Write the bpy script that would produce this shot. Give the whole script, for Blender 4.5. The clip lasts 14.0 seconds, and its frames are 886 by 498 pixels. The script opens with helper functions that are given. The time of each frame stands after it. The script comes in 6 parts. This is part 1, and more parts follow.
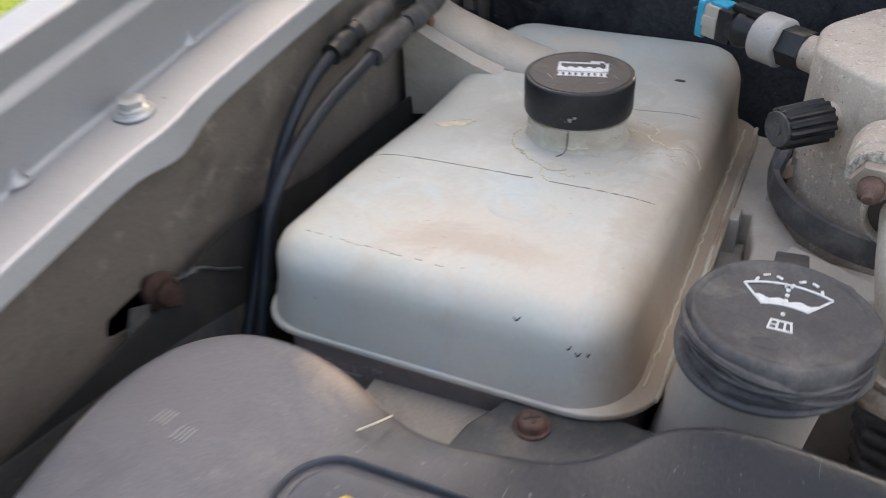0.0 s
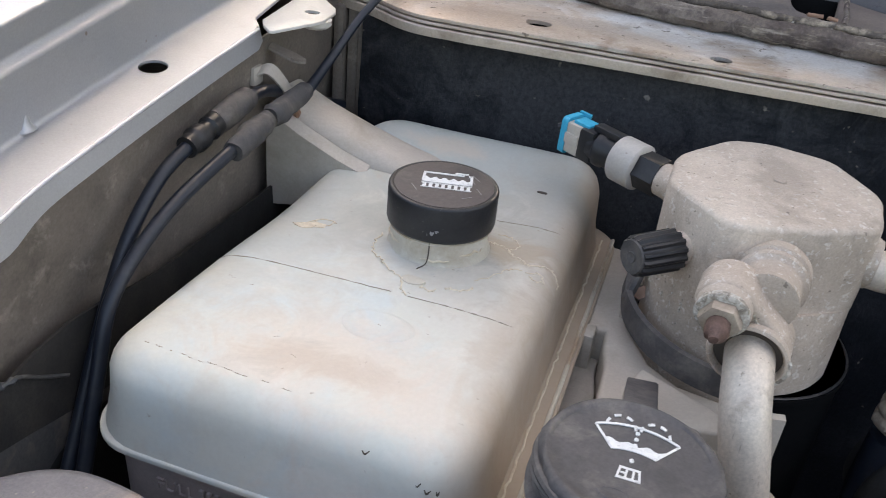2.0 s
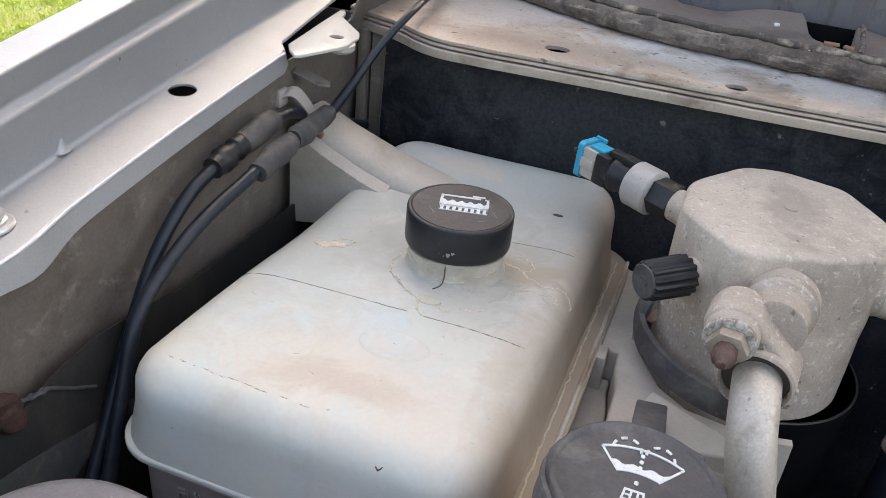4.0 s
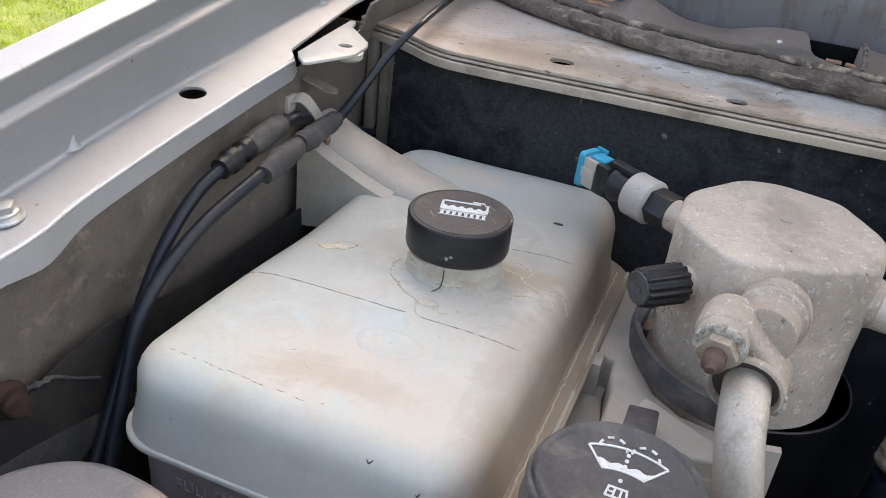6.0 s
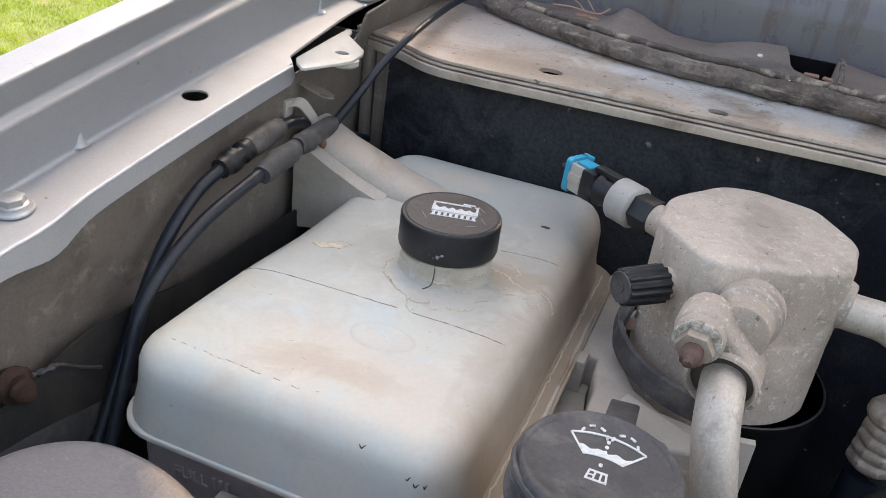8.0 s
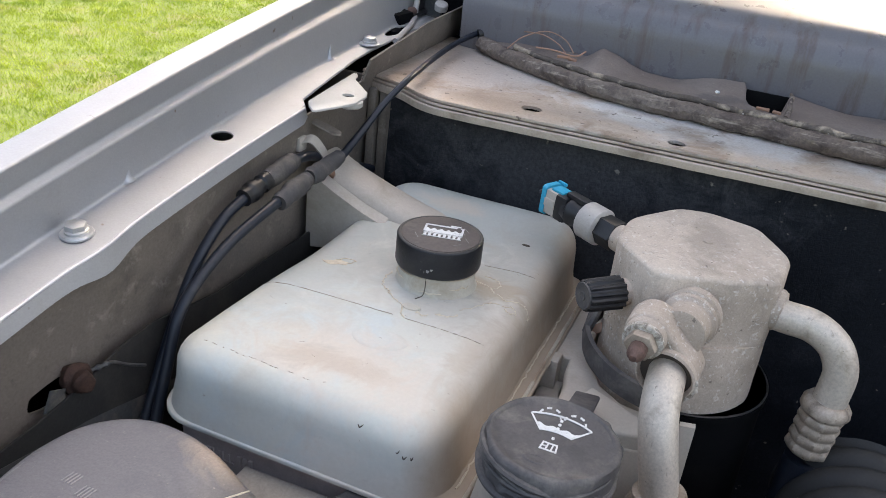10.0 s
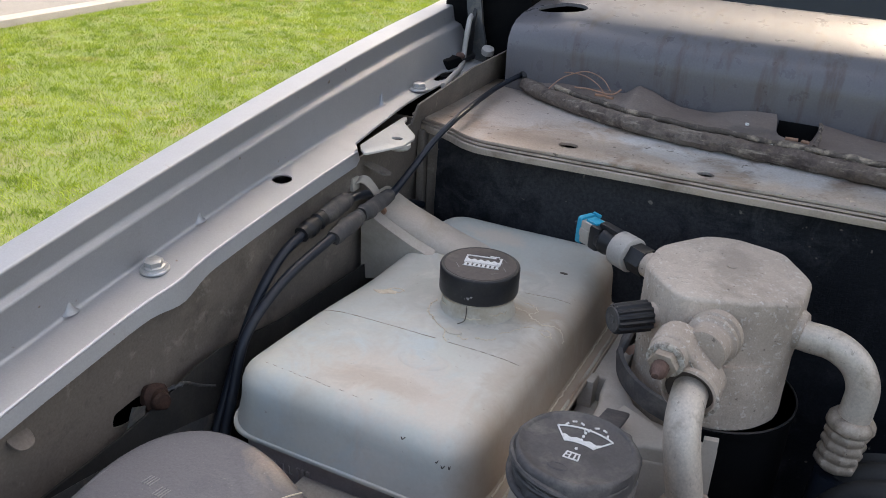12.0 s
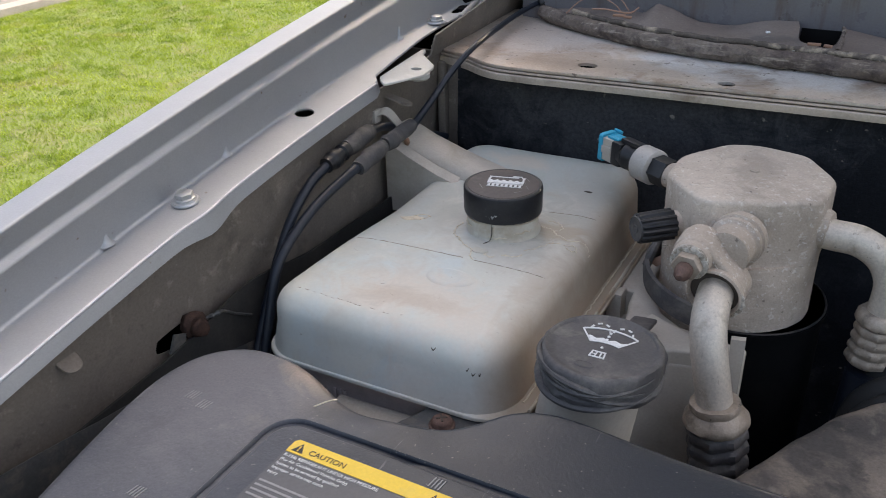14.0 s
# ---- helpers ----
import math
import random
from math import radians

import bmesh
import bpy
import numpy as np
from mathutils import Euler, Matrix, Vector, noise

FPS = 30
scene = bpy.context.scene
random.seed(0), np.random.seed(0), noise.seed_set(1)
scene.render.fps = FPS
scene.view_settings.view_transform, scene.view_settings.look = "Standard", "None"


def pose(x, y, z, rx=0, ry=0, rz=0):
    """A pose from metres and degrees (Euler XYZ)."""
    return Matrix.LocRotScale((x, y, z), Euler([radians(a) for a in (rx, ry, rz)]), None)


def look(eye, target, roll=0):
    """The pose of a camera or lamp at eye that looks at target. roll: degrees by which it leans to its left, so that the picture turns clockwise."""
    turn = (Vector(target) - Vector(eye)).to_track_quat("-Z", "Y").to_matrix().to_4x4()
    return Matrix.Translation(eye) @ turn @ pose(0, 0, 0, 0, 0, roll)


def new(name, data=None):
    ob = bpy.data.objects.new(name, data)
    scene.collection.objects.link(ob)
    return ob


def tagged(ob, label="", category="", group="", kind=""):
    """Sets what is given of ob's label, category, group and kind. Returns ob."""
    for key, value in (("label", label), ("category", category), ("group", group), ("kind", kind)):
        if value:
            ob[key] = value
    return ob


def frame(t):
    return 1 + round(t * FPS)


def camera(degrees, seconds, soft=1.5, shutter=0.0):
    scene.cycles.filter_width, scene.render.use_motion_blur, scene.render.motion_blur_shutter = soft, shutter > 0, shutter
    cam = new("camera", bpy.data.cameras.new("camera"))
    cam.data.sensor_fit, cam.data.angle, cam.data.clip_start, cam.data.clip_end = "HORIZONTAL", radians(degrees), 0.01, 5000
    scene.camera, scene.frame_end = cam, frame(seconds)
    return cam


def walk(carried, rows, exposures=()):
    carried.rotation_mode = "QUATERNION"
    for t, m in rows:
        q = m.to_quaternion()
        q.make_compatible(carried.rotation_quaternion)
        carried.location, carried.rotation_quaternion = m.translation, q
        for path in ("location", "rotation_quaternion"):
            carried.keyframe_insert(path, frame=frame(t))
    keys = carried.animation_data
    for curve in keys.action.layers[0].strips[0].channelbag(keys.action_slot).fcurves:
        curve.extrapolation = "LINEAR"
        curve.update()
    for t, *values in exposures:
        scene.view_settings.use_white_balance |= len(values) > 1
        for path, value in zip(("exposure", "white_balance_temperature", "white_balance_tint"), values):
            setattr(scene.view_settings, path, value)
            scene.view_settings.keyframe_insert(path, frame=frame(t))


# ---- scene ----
from mathutils.bvhtree import BVHTree

cam = camera(54.4, 14.0, soft=0.8, shutter=0.5)
PATH = [
    (0, (0.013, 0.015, 1.165), (-0.724, 1.488, 0.03), -2.5),
    (0.3, (-0.005, 0.05, 1.152), (-0.62, 1.549, -0.019), 1.2),
    (0.5, (-0.011, 0.054, 1.155), (-0.566, 1.574, -0.02), 2.2),
    (1, (-0.005, 0.053, 1.166), (-0.5, 1.649, 0.066), 4.7),
    (1.5, (-0.003, 0.044, 1.175), (-0.481, 1.676, 0.123), 5.7),
    (2, (0.006, 0.039, 1.181), (-0.468, 1.691, 0.159), 6.1),
    (2.5, (0.013, 0.038, 1.183), (-0.459, 1.698, 0.172), 6.2),
    (3, (0.009, 0.038, 1.187), (-0.476, 1.697, 0.18), 6.1),
    (5.5, (0.018, 0.024, 1.192), (-0.557, 1.664, 0.203), 6.5),
    (6, (0.022, 0.026, 1.19), (-0.552, 1.677, 0.218), 6.7),
    (6.5, (0.026, 0.027, 1.189), (-0.537, 1.68, 0.214), 6.9),
    (7, (0.027, 0.024, 1.191), (-0.525, 1.681, 0.217), 7.1),
    (7.5, (0.028, 0.022, 1.19), (-0.522, 1.682, 0.22), 7.1),
    (8, (0.028, 0.009, 1.192), (-0.532, 1.681, 0.249), 7.7),
    (10.5, (0.079, -0.074, 1.237), (-0.585, 1.589, 0.346), 5.2),
    (11, (0.088, -0.096, 1.242), (-0.659, 1.547, 0.379), 4.2),
    (11.5, (0.093, -0.086, 1.239), (-0.675, 1.552, 0.387), 3.7),
    (12, (0.101, -0.078, 1.248), (-0.685, 1.551, 0.394), 3.0),
    (12.5, (0.117, -0.084, 1.229), (-0.69, 1.514, 0.338), 1.6),
    (13, (0.118, -0.088, 1.228), (-0.67, 1.509, 0.318), 0.3),
    (13.5, (0.115, -0.086, 1.228), (-0.681, 1.486, 0.282), -0.9),
    (14, (0.118, -0.091, 1.23), (-0.726, 1.46, 0.292), -1.4),
]
EXPOSURES = [(0, 2.03, 7700, 10), (0.5, 2.35, 7700, 10), (1.5, 2.20, 7700, 10), (3, 2.17, 7700, 10), (8, 2.13, 7700, 10), (10, 2.10, 7500, 10), (11, 2.11, 7300, 10), (11.6, 2.06, 7300, 10), (12.0, 1.64, 7300, 10), (12.3, 1.62, 7300, 10), (14, 1.65, 7400, 10)]
walk(cam, [(t, look(eye, target, roll)) for t, eye, target, roll in PATH], EXPOSURES)

# ---- sky and light: bright, thinly overcast day ----
SUN_ELEV, SUN_TURN = radians(47), radians(14)
world = bpy.data.worlds.new("sky")
scene.world = world
world.use_nodes = True
wn = world.node_tree
sky = wn.nodes.new("ShaderNodeTexSky")
sky.sky_type, sky.sun_disc = "NISHITA", False
sky.sun_elevation, sky.sun_rotation = SUN_ELEV, SUN_TURN
sky.air_density, sky.dust_density, sky.ozone_density = 1.0, 6.0, 0.4
wn.links.new(sky.outputs["Color"], wn.nodes["Background"].inputs["Color"])
wn.nodes["Background"].inputs["Strength"].default_value = 0.15
sun = new("sun", bpy.data.lights.new("sun", "SUN"))
sun.data.energy, sun.data.angle, sun.data.color = 1.5, radians(20), (1.0, 0.95, 0.88)
sun_way = Vector((math.sin(SUN_TURN) * math.cos(SUN_ELEV), math.cos(SUN_TURN) * math.cos(SUN_ELEV), math.sin(SUN_ELEV)))
sun.matrix_world = look(sun_way * 30, (0, 0, 0))


# ---- materials ----
def material(name, base, rough=0.5, metal=0.0, tones=(), fine=0.0, grain=600.0, bump=0.0, bump_scale=300.0,
             specks=None, coat=0.0, rough_var=0.1, ior=1.45, stain=None, waxy=0.0, streaks=None, patches=()):
    """Principled surface. tones: (colour, noise scale, low, high, amount) laid over the base one after the other.
    fine: strength of fine grain in the colour. specks: (colour, scale, threshold, amount).
    stain: (colour, axis, from, to, amount), a tone or run of dirt that fades along an axis with a ragged edge."""
    m = bpy.data.materials.new(name)
    m.use_nodes = True
    nt = m.node_tree
    bsdf = nt.nodes["Principled BSDF"]
    pos = nt.nodes.new("ShaderNodeNewGeometry").outputs["Position"]

    def noise_tex(scale, detail=4.0, rough_=0.6, warp=0.0):
        n = nt.nodes.new("ShaderNodeTexNoise")
        n.inputs["Scale"].default_value, n.inputs["Detail"].default_value = scale, detail
        n.inputs["Roughness"].default_value, n.inputs["Distortion"].default_value = rough_, warp
        nt.links.new(pos, n.inputs["Vector"])
        return n.outputs["Fac"]

    def ramp(fac, lo, hi, top=1.0):
        r = nt.nodes.new("ShaderNodeMapRange")
        r.inputs["From Min"].default_value, r.inputs["From Max"].default_value = lo, hi
        r.inputs["To Max"].default_value = top
        nt.links.new(fac, r.inputs["Value"])
        return r.outputs["Result"]

    def mix(fac, a, b, blend="MIX"):
        x = nt.nodes.new("ShaderNodeMix")
        x.data_type, x.blend_type = "RGBA", blend
        if isinstance(fac, float):
            x.inputs[0].default_value = fac
        else:
            nt.links.new(fac, x.inputs[0])
        for k, v in ((6, a), (7, b)):
            if isinstance(v, tuple):
                x.inputs[k].default_value = (*v, 1)
            else:
                nt.links.new(v, x.inputs[k])
        return x.outputs[2]

    colour = tuple(base)
    for tone, scale, lo, hi, amount in tones:
        colour = mix(ramp(noise_tex(scale, 5.0, 0.62, 0.4), lo, hi, amount), colour, tuple(tone))
    for tone, (cx, cy), (rx, ry), amount in patches:
        mp = nt.nodes.new("ShaderNodeMapping")
        mp.inputs["Scale"].default_value, mp.inputs["Location"].default_value = (1 / rx, 1 / ry, 0), (-cx / rx, -cy / ry, 0)
        nt.links.new(pos, mp.inputs["Vector"])
        away = nt.nodes.new("ShaderNodeVectorMath")
        away.operation = "LENGTH"
        nt.links.new(mp.outputs["Vector"], away.inputs[0])
        add = nt.nodes.new("ShaderNodeMath")
        add.operation = "MULTIPLY_ADD"
        nt.links.new(noise_tex(34.0, 6.0, 0.65, 1.2), add.inputs[0])
        add.inputs[1].default_value = 3.0
        nt.links.new(away.outputs["Value"], add.inputs[2])
        colour = mix(ramp(add.outputs[0], 2.75, 2.0, amount), colour, tuple(tone))
    if stain:
        tone, axis, lo, hi, amount = stain
        sep = nt.nodes.new("ShaderNodeSeparateXYZ")
        nt.links.new(pos, sep.inputs[0])
        add = nt.nodes.new("ShaderNodeMath")
        add.operation = "MULTIPLY_ADD"
        nt.links.new(noise_tex(45.0, 5.0, 0.6, 0.5), add.inputs[0])
        add.inputs[1].default_value = 0.7 * (hi - lo)
        nt.links.new(sep.outputs[axis], add.inputs[2])
        colour = mix(ramp(add.outputs[0], lo + 0.35 * (hi - lo), hi + 0.35 * (hi - lo), amount), colour, tuple(tone))
    if streaks:
        tone, scale, lo, hi, amount, stretch = streaks
        mp = nt.nodes.new("ShaderNodeMapping")
        mp.inputs["Scale"].default_value = stretch
        nt.links.new(pos, mp.inputs["Vector"])
        n = nt.nodes.new("ShaderNodeTexNoise")
        n.inputs["Scale"].default_value, n.inputs["Detail"].default_value, n.inputs["Roughness"].default_value = scale, 5.0, 0.65
        nt.links.new(mp.outputs["Vector"], n.inputs["Vector"])
        colour = mix(ramp(n.outputs["Fac"], lo, hi, amount), colour, tuple(tone))
    if specks:
        tone, scale, lo, amount = specks
        colour = mix(ramp(noise_tex(scale, 2.0, 0.5), lo, lo + 0.05, amount), colour, tuple(tone))
    if fine:
        g = ramp(noise_tex(grain, 3.0, 0.7), 0.3, 0.7, 1.0)
        grey = mix(g, (1 - fine,) * 3, (1 + fine,) * 3)
        colour = mix(1.0, colour, grey, "MULTIPLY")
    if isinstance(colour, tuple):
        bsdf.inputs["Base Color"].default_value = (*colour, 1)
    else:
        nt.links.new(colour, bsdf.inputs["Base Color"])
    bsdf.inputs["Metallic"].default_value, bsdf.inputs["IOR"].default_value = metal, ior
    bsdf.inputs["Coat Weight"].default_value = coat
    if waxy:
        bsdf.inputs["Subsurface Weight"].default_value, bsdf.inputs["Subsurface Scale"].default_value = waxy, 0.006
        bsdf.inputs["Subsurface Radius"].default_value = (1.0, 0.9, 0.7)
    r = nt.nodes.new("ShaderNodeMapRange")
    r.inputs["To Min"].default_value, r.inputs["To Max"].default_value = max(0.03, rough - rough_var), min(1, rough + rough_var)
    nt.links.new(noise_tex(70.0), r.inputs["Value"])
    nt.links.new(r.outputs["Result"], bsdf.inputs["Roughness"])
    if bump:
        b = nt.nodes.new("ShaderNodeBump")
        b.inputs["Strength"].default_value, b.inputs["Distance"].default_value = bump, 0.0012
        nt.links.new(noise_tex(bump_scale, 5.0, 0.65), b.inputs["Height"])
        nt.links.new(b.outputs["Normal"], bsdf.inputs["Normal"])
    return m


TAN, DUST, GRIME = (0.34, 0.27, 0.20), (0.36, 0.31, 0.26), (0.05, 0.042, 0.036)
M_NECK = material("neck_plastic", (0.50, 0.46, 0.385), 0.42, tones=[((0.36, 0.29, 0.215), 40, 0.48, 0.66, 0.7), ((0.62, 0.60, 0.54), 70, 0.55, 0.68, 0.5)], fine=0.05, bump=0.1, waxy=0.15)
M_PALE = material("pale_bracket_steel", (0.52, 0.50, 0.46), 0.45, 0.1, tones=[((0.42, 0.38, 0.33), 50, 0.5, 0.7, 0.6)], fine=0.05, specks=((0.25, 0.18, 0.12), 200, 0.72, 0.6))
M_COLLAR = material("pale_collar", (0.40, 0.37, 0.34), 0.5, 0.1, tones=[((0.42, 0.38, 0.34), 110, 0.52, 0.68, 0.7)], fine=0.08, specks=((0.16, 0.13, 0.11), 260, 0.69, 0.7))
M_TANK = material("tank_plastic", (0.535, 0.54, 0.49), 0.52, tones=[((0.56, 0.52, 0.46), 6, 0.45, 0.60, 0.8), ((0.48, 0.535, 0.535), 14, 0.50, 0.62, 0.8), ((0.46, 0.40, 0.32), 17, 0.58, 0.72, 0.25), ((0.62, 0.59, 0.535), 30, 0.56, 0.65, 0.4), ((0.48, 0.43, 0.365), 34, 0.56, 0.66, 0.35), ((0.36, 0.30, 0.24), 80, 0.64, 0.74, 0.3)],
                  patches=[((0.575, 0.51, 0.44), (-0.104, 0.286), (0.056, 0.030), 0.8), ((0.45, 0.375, 0.305), (-0.106, 0.2800), (0.034, 0.010), 0.6), ((0.575, 0.515, 0.445), (-0.062, 0.272), (0.020, 0.014), 0.6), ((0.50, 0.46, 0.40), (-0.085, 0.385), (0.055, 0.045), 0.65), ((0.385, 0.40, 0.37), (-0.10, 0.480), (0.14, 0.085), 0.8), ((0.43, 0.435, 0.405), (-0.175, 0.405), (0.07, 0.11), 0.6), ((0.40, 0.37, 0.32), (-0.055, 0.44), (0.03, 0.07), 0.6), ((0.52, 0.45, 0.37), (-0.125, 0.490), (0.022, 0.010), 0.7), ((0.40, 0.325, 0.245), (-0.060, 0.402), (0.018, 0.012), 0.75), ((0.44, 0.37, 0.29), (-0.122, 0.452), (0.030, 0.010), 0.7), ((0.45, 0.39, 0.32), (-0.050, 0.330), (0.008, 0.05), 0.6)],
                  stain=((0.36, 0.270, 0.195), 0, -0.053, -0.032, 0.85), fine=0.03, grain=420, bump=0.10, bump_scale=60, specks=((0.24, 0.19, 0.145), 190, 0.745, 0.5), ior=1.36, waxy=0.15)
# tank plastic with grime, its colour also darkened for the shade low down
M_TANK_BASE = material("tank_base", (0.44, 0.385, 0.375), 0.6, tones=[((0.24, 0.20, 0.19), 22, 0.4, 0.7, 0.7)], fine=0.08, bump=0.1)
M_FLANGE = material("tank_flange", (0.50, 0.46, 0.38), 0.5, tones=[((0.33, 0.23, 0.15), 30, 0.42, 0.62, 0.8), ((0.16, 0.11, 0.08), 60, 0.6, 0.75, 0.5)], fine=0.08, bump=0.15)
M_CREAM = material("cream_plastic", (0.45, 0.40, 0.345), 0.5, tones=[((0.30, 0.25, 0.19), 24, 0.5, 0.75, 0.6), ((0.52, 0.50, 0.44), 40, 0.5, 0.7, 0.5)], fine=0.06, bump=0.08)
M_CAP = material("black_cap", (0.011, 0.012, 0.015), 0.42, tones=[((0.03, 0.029, 0.030), 60, 0.5, 0.75, 0.6)], fine=0.2, bump=0.12, specks=((0.13, 0.12, 0.115), 420, 0.70, 0.6))
M_CAPTOP = material("dusty_cap", (0.085, 0.069, 0.064), 0.6, tones=[((0.045, 0.04, 0.04), 45, 0.45, 0.7, 0.8), ((0.15, 0.13, 0.115), 90, 0.58, 0.75, 0.6)], fine=0.15, bump=0.1)
M_SUPPORT = material("dirty_support_coat", (0.33, 0.295, 0.255), 0.6, tones=[((0.17, 0.145, 0.12), 26, 0.45, 0.68, 0.8), ((0.42, 0.385, 0.33), 60, 0.55, 0.7, 0.5)], fine=0.12, bump=0.15)
M_RUBBER = material("grey_rubber", (0.075, 0.07, 0.071), 0.6, tones=[((0.155, 0.14, 0.128), 60, 0.48, 0.68, 0.8), ((0.028, 0.027, 0.029), 26, 0.5, 0.7, 0.6)], fine=0.15, bump=0.2, bump_scale=200)
M_CABLE = material("cable_rubber", (0.009, 0.013, 0.022), 0.42, tones=[((0.040, 0.040, 0.042), 80, 0.52, 0.75, 0.45)], fine=0.15, bump=0.1)
M_SLEEVE = material("sleeve_rubber", (0.055, 0.052, 0.053), 0.65, tones=[((0.12, 0.108, 0.098), 90, 0.45, 0.7, 0.8)], fine=0.15, bump=0.15)
M_WHITE = material("white_print", (0.66, 0.66, 0.65), 0.6, tones=[((0.36, 0.35, 0.34), 500, 0.55, 0.68, 0.8)], fine=0.08)
M_PAINT = material("silver_paint", (0.425, 0.435, 0.453), 0.60, 0.85, tones=[((0.43, 0.43, 0.44), 14, 0.45, 0.7, 0.4), ((0.36, 0.35, 0.34), 60, 0.62, 0.74, 0.4)], fine=0.05, grain=900, bump=0.03, bump_scale=30, specks=((0.22, 0.15, 0.10), 130, 0.735, 0.7))
# paler paint that carries the highlight of the rolled ledge edge
M_HEM = material("edge_highlight_paint", (0.60, 0.60, 0.62), 0.4, 0.3, tones=[((0.46, 0.45, 0.45), 60, 0.5, 0.7, 0.6)], fine=0.05)
M_INNER = material("dusty_inner_panel", (0.165, 0.14, 0.12), 0.62, 0.1, tones=[((0.23, 0.195, 0.165), 10, 0.45, 0.62, 0.85), ((0.10, 0.085, 0.072), 18, 0.53, 0.68, 0.75), ((0.36, 0.32, 0.275), 60, 0.60, 0.70, 0.45), ((0.06, 0.05, 0.043), 75, 0.62, 0.72, 0.5)], fine=0.14, bump=0.15, specks=((0.34, 0.30, 0.25), 220, 0.73, 0.4))
M_WALL = material("black_insulation", (0.008, 0.0092, 0.0125), 0.6, patches=[((0.050, 0.051, 0.056), (-0.055, 0.5365), (0.12, 0.2), 0.7)], tones=[((0.024, 0.025, 0.029), 18, 0.48, 0.68, 0.7), ((0.075, 0.07, 0.066), 70, 0.64, 0.76, 0.5)], ior=1.27, fine=0.35, grain=420, bump=0.6, bump_scale=420, specks=((0.20, 0.18, 0.16), 150, 0.73, 0.7))
M_COWL = material("dusty_cowl_metal", (0.43, 0.36, 0.30), 0.45, 0.25, tones=[((0.52, 0.505, 0.49), 9, 0.44, 0.55, 0.9), ((0.21, 0.145, 0.10), 16, 0.50, 0.62, 0.8), ((0.44, 0.36, 0.29), 45, 0.55, 0.66, 0.6), ((0.12, 0.085, 0.065), 80, 0.62, 0.70, 0.6)], fine=0.14, bump=0.15, specks=((0.08, 0.055, 0.04), 170, 0.68, 0.8), stain=((0.42, 0.315, 0.24), 0, -0.06, -0.15, 0.6), patches=[((0.60, 0.595, 0.585), (-0.155, 0.622), (0.075, 0.06), 0.9), ((0.33, 0.24, 0.18), (-0.11, 0.535), (0.05, 0.02), 0.5)])
M_EDGE = material("cowl_edge_metal", (0.47, 0.39, 0.32), 0.45, 0.35, tones=[((0.19, 0.14, 0.105), 40, 0.5, 0.7, 0.7)], fine=0.1, bump=0.1)
M_ALU = material("oxidised_aluminium", (0.515, 0.425, 0.35), 0.6, 0.12, tones=[((0.60, 0.505, 0.42), 14, 0.45, 0.60, 0.9), ((0.36, 0.285, 0.225), 9, 0.48, 0.62, 0.65), ((0.40, 0.33, 0.27), 26, 0.50, 0.66, 0.6), ((0.29, 0.24, 0.195), 48, 0.57, 0.70, 0.5), ((0.70, 0.65, 0.59), 300, 0.575, 0.65, 0.6), ((0.24, 0.195, 0.16), 150, 0.62, 0.72, 0.5)], fine=0.12, grain=900, bump=0.6, bump_scale=160, specks=((0.11, 0.085, 0.068), 330, 0.695, 0.65), patches=[((0.34, 0.28, 0.23), (0.053, 0.446), (0.014, 0.034), 0.7)])

M_PIPE = material("pipe_aluminium", (0.55, 0.475, 0.40), 0.45, 0.25, tones=[((0.60, 0.53, 0.45), 40, 0.45, 0.62, 0.85), ((0.32, 0.255, 0.195), 60, 0.54, 0.70, 0.7)], fine=0.14, bump=0.25, bump_scale=200, streaks=((0.17, 0.135, 0.105), 260, 0.62, 0.70, 0.7, (1.0, 1.0, 0.13)), specks=((0.08, 0.065, 0.05), 260, 0.72, 0.75))
M_CRIMP = material("dirty_crimp_metal", (0.33, 0.265, 0.21), 0.5, 0.25, tones=[((0.45, 0.375, 0.305), 45, 0.46, 0.62, 0.8), ((0.17, 0.135, 0.105), 70, 0.52, 0.66, 0.8)], fine=0.14, bump=0.3, bump_scale=240, specks=((0.07, 0.055, 0.045), 300, 0.68, 0.7))
M_SILVER = material("grey_ring", (0.43, 0.405, 0.38), 0.5, 0.1, tones=[((0.40, 0.36, 0.32), 90, 0.5, 0.7, 0.7)], fine=0.1, bump=0.1)
M_BLUE = material("blue_clip", (0.014, 0.33, 0.50), 0.4, tones=[((0.06, 0.40, 0.53), 120, 0.5, 0.7, 0.5)], fine=0.08)
M_RUST = material("rusty_steel", (0.105, 0.06, 0.047), 0.7, 0.1, tones=[((0.17, 0.10, 0.08), 120, 0.45, 0.7, 0.8), ((0.05, 0.03, 0.025), 200, 0.55, 0.7, 0.7)], fine=0.2, bump=0.4)
M_OLDRUST = material("dark_rust", (0.036, 0.018, 0.013), 0.8, 0.1, tones=[((0.075, 0.036, 0.025), 120, 0.45, 0.7, 0.7)], fine=0.25, bump=0.5)
M_ZINC = material("zinc_bolt", (0.55, 0.55, 0.55), 0.36, 0.7, tones=[((0.42, 0.40, 0.38), 150, 0.5, 0.7, 0.7)], fine=0.06)
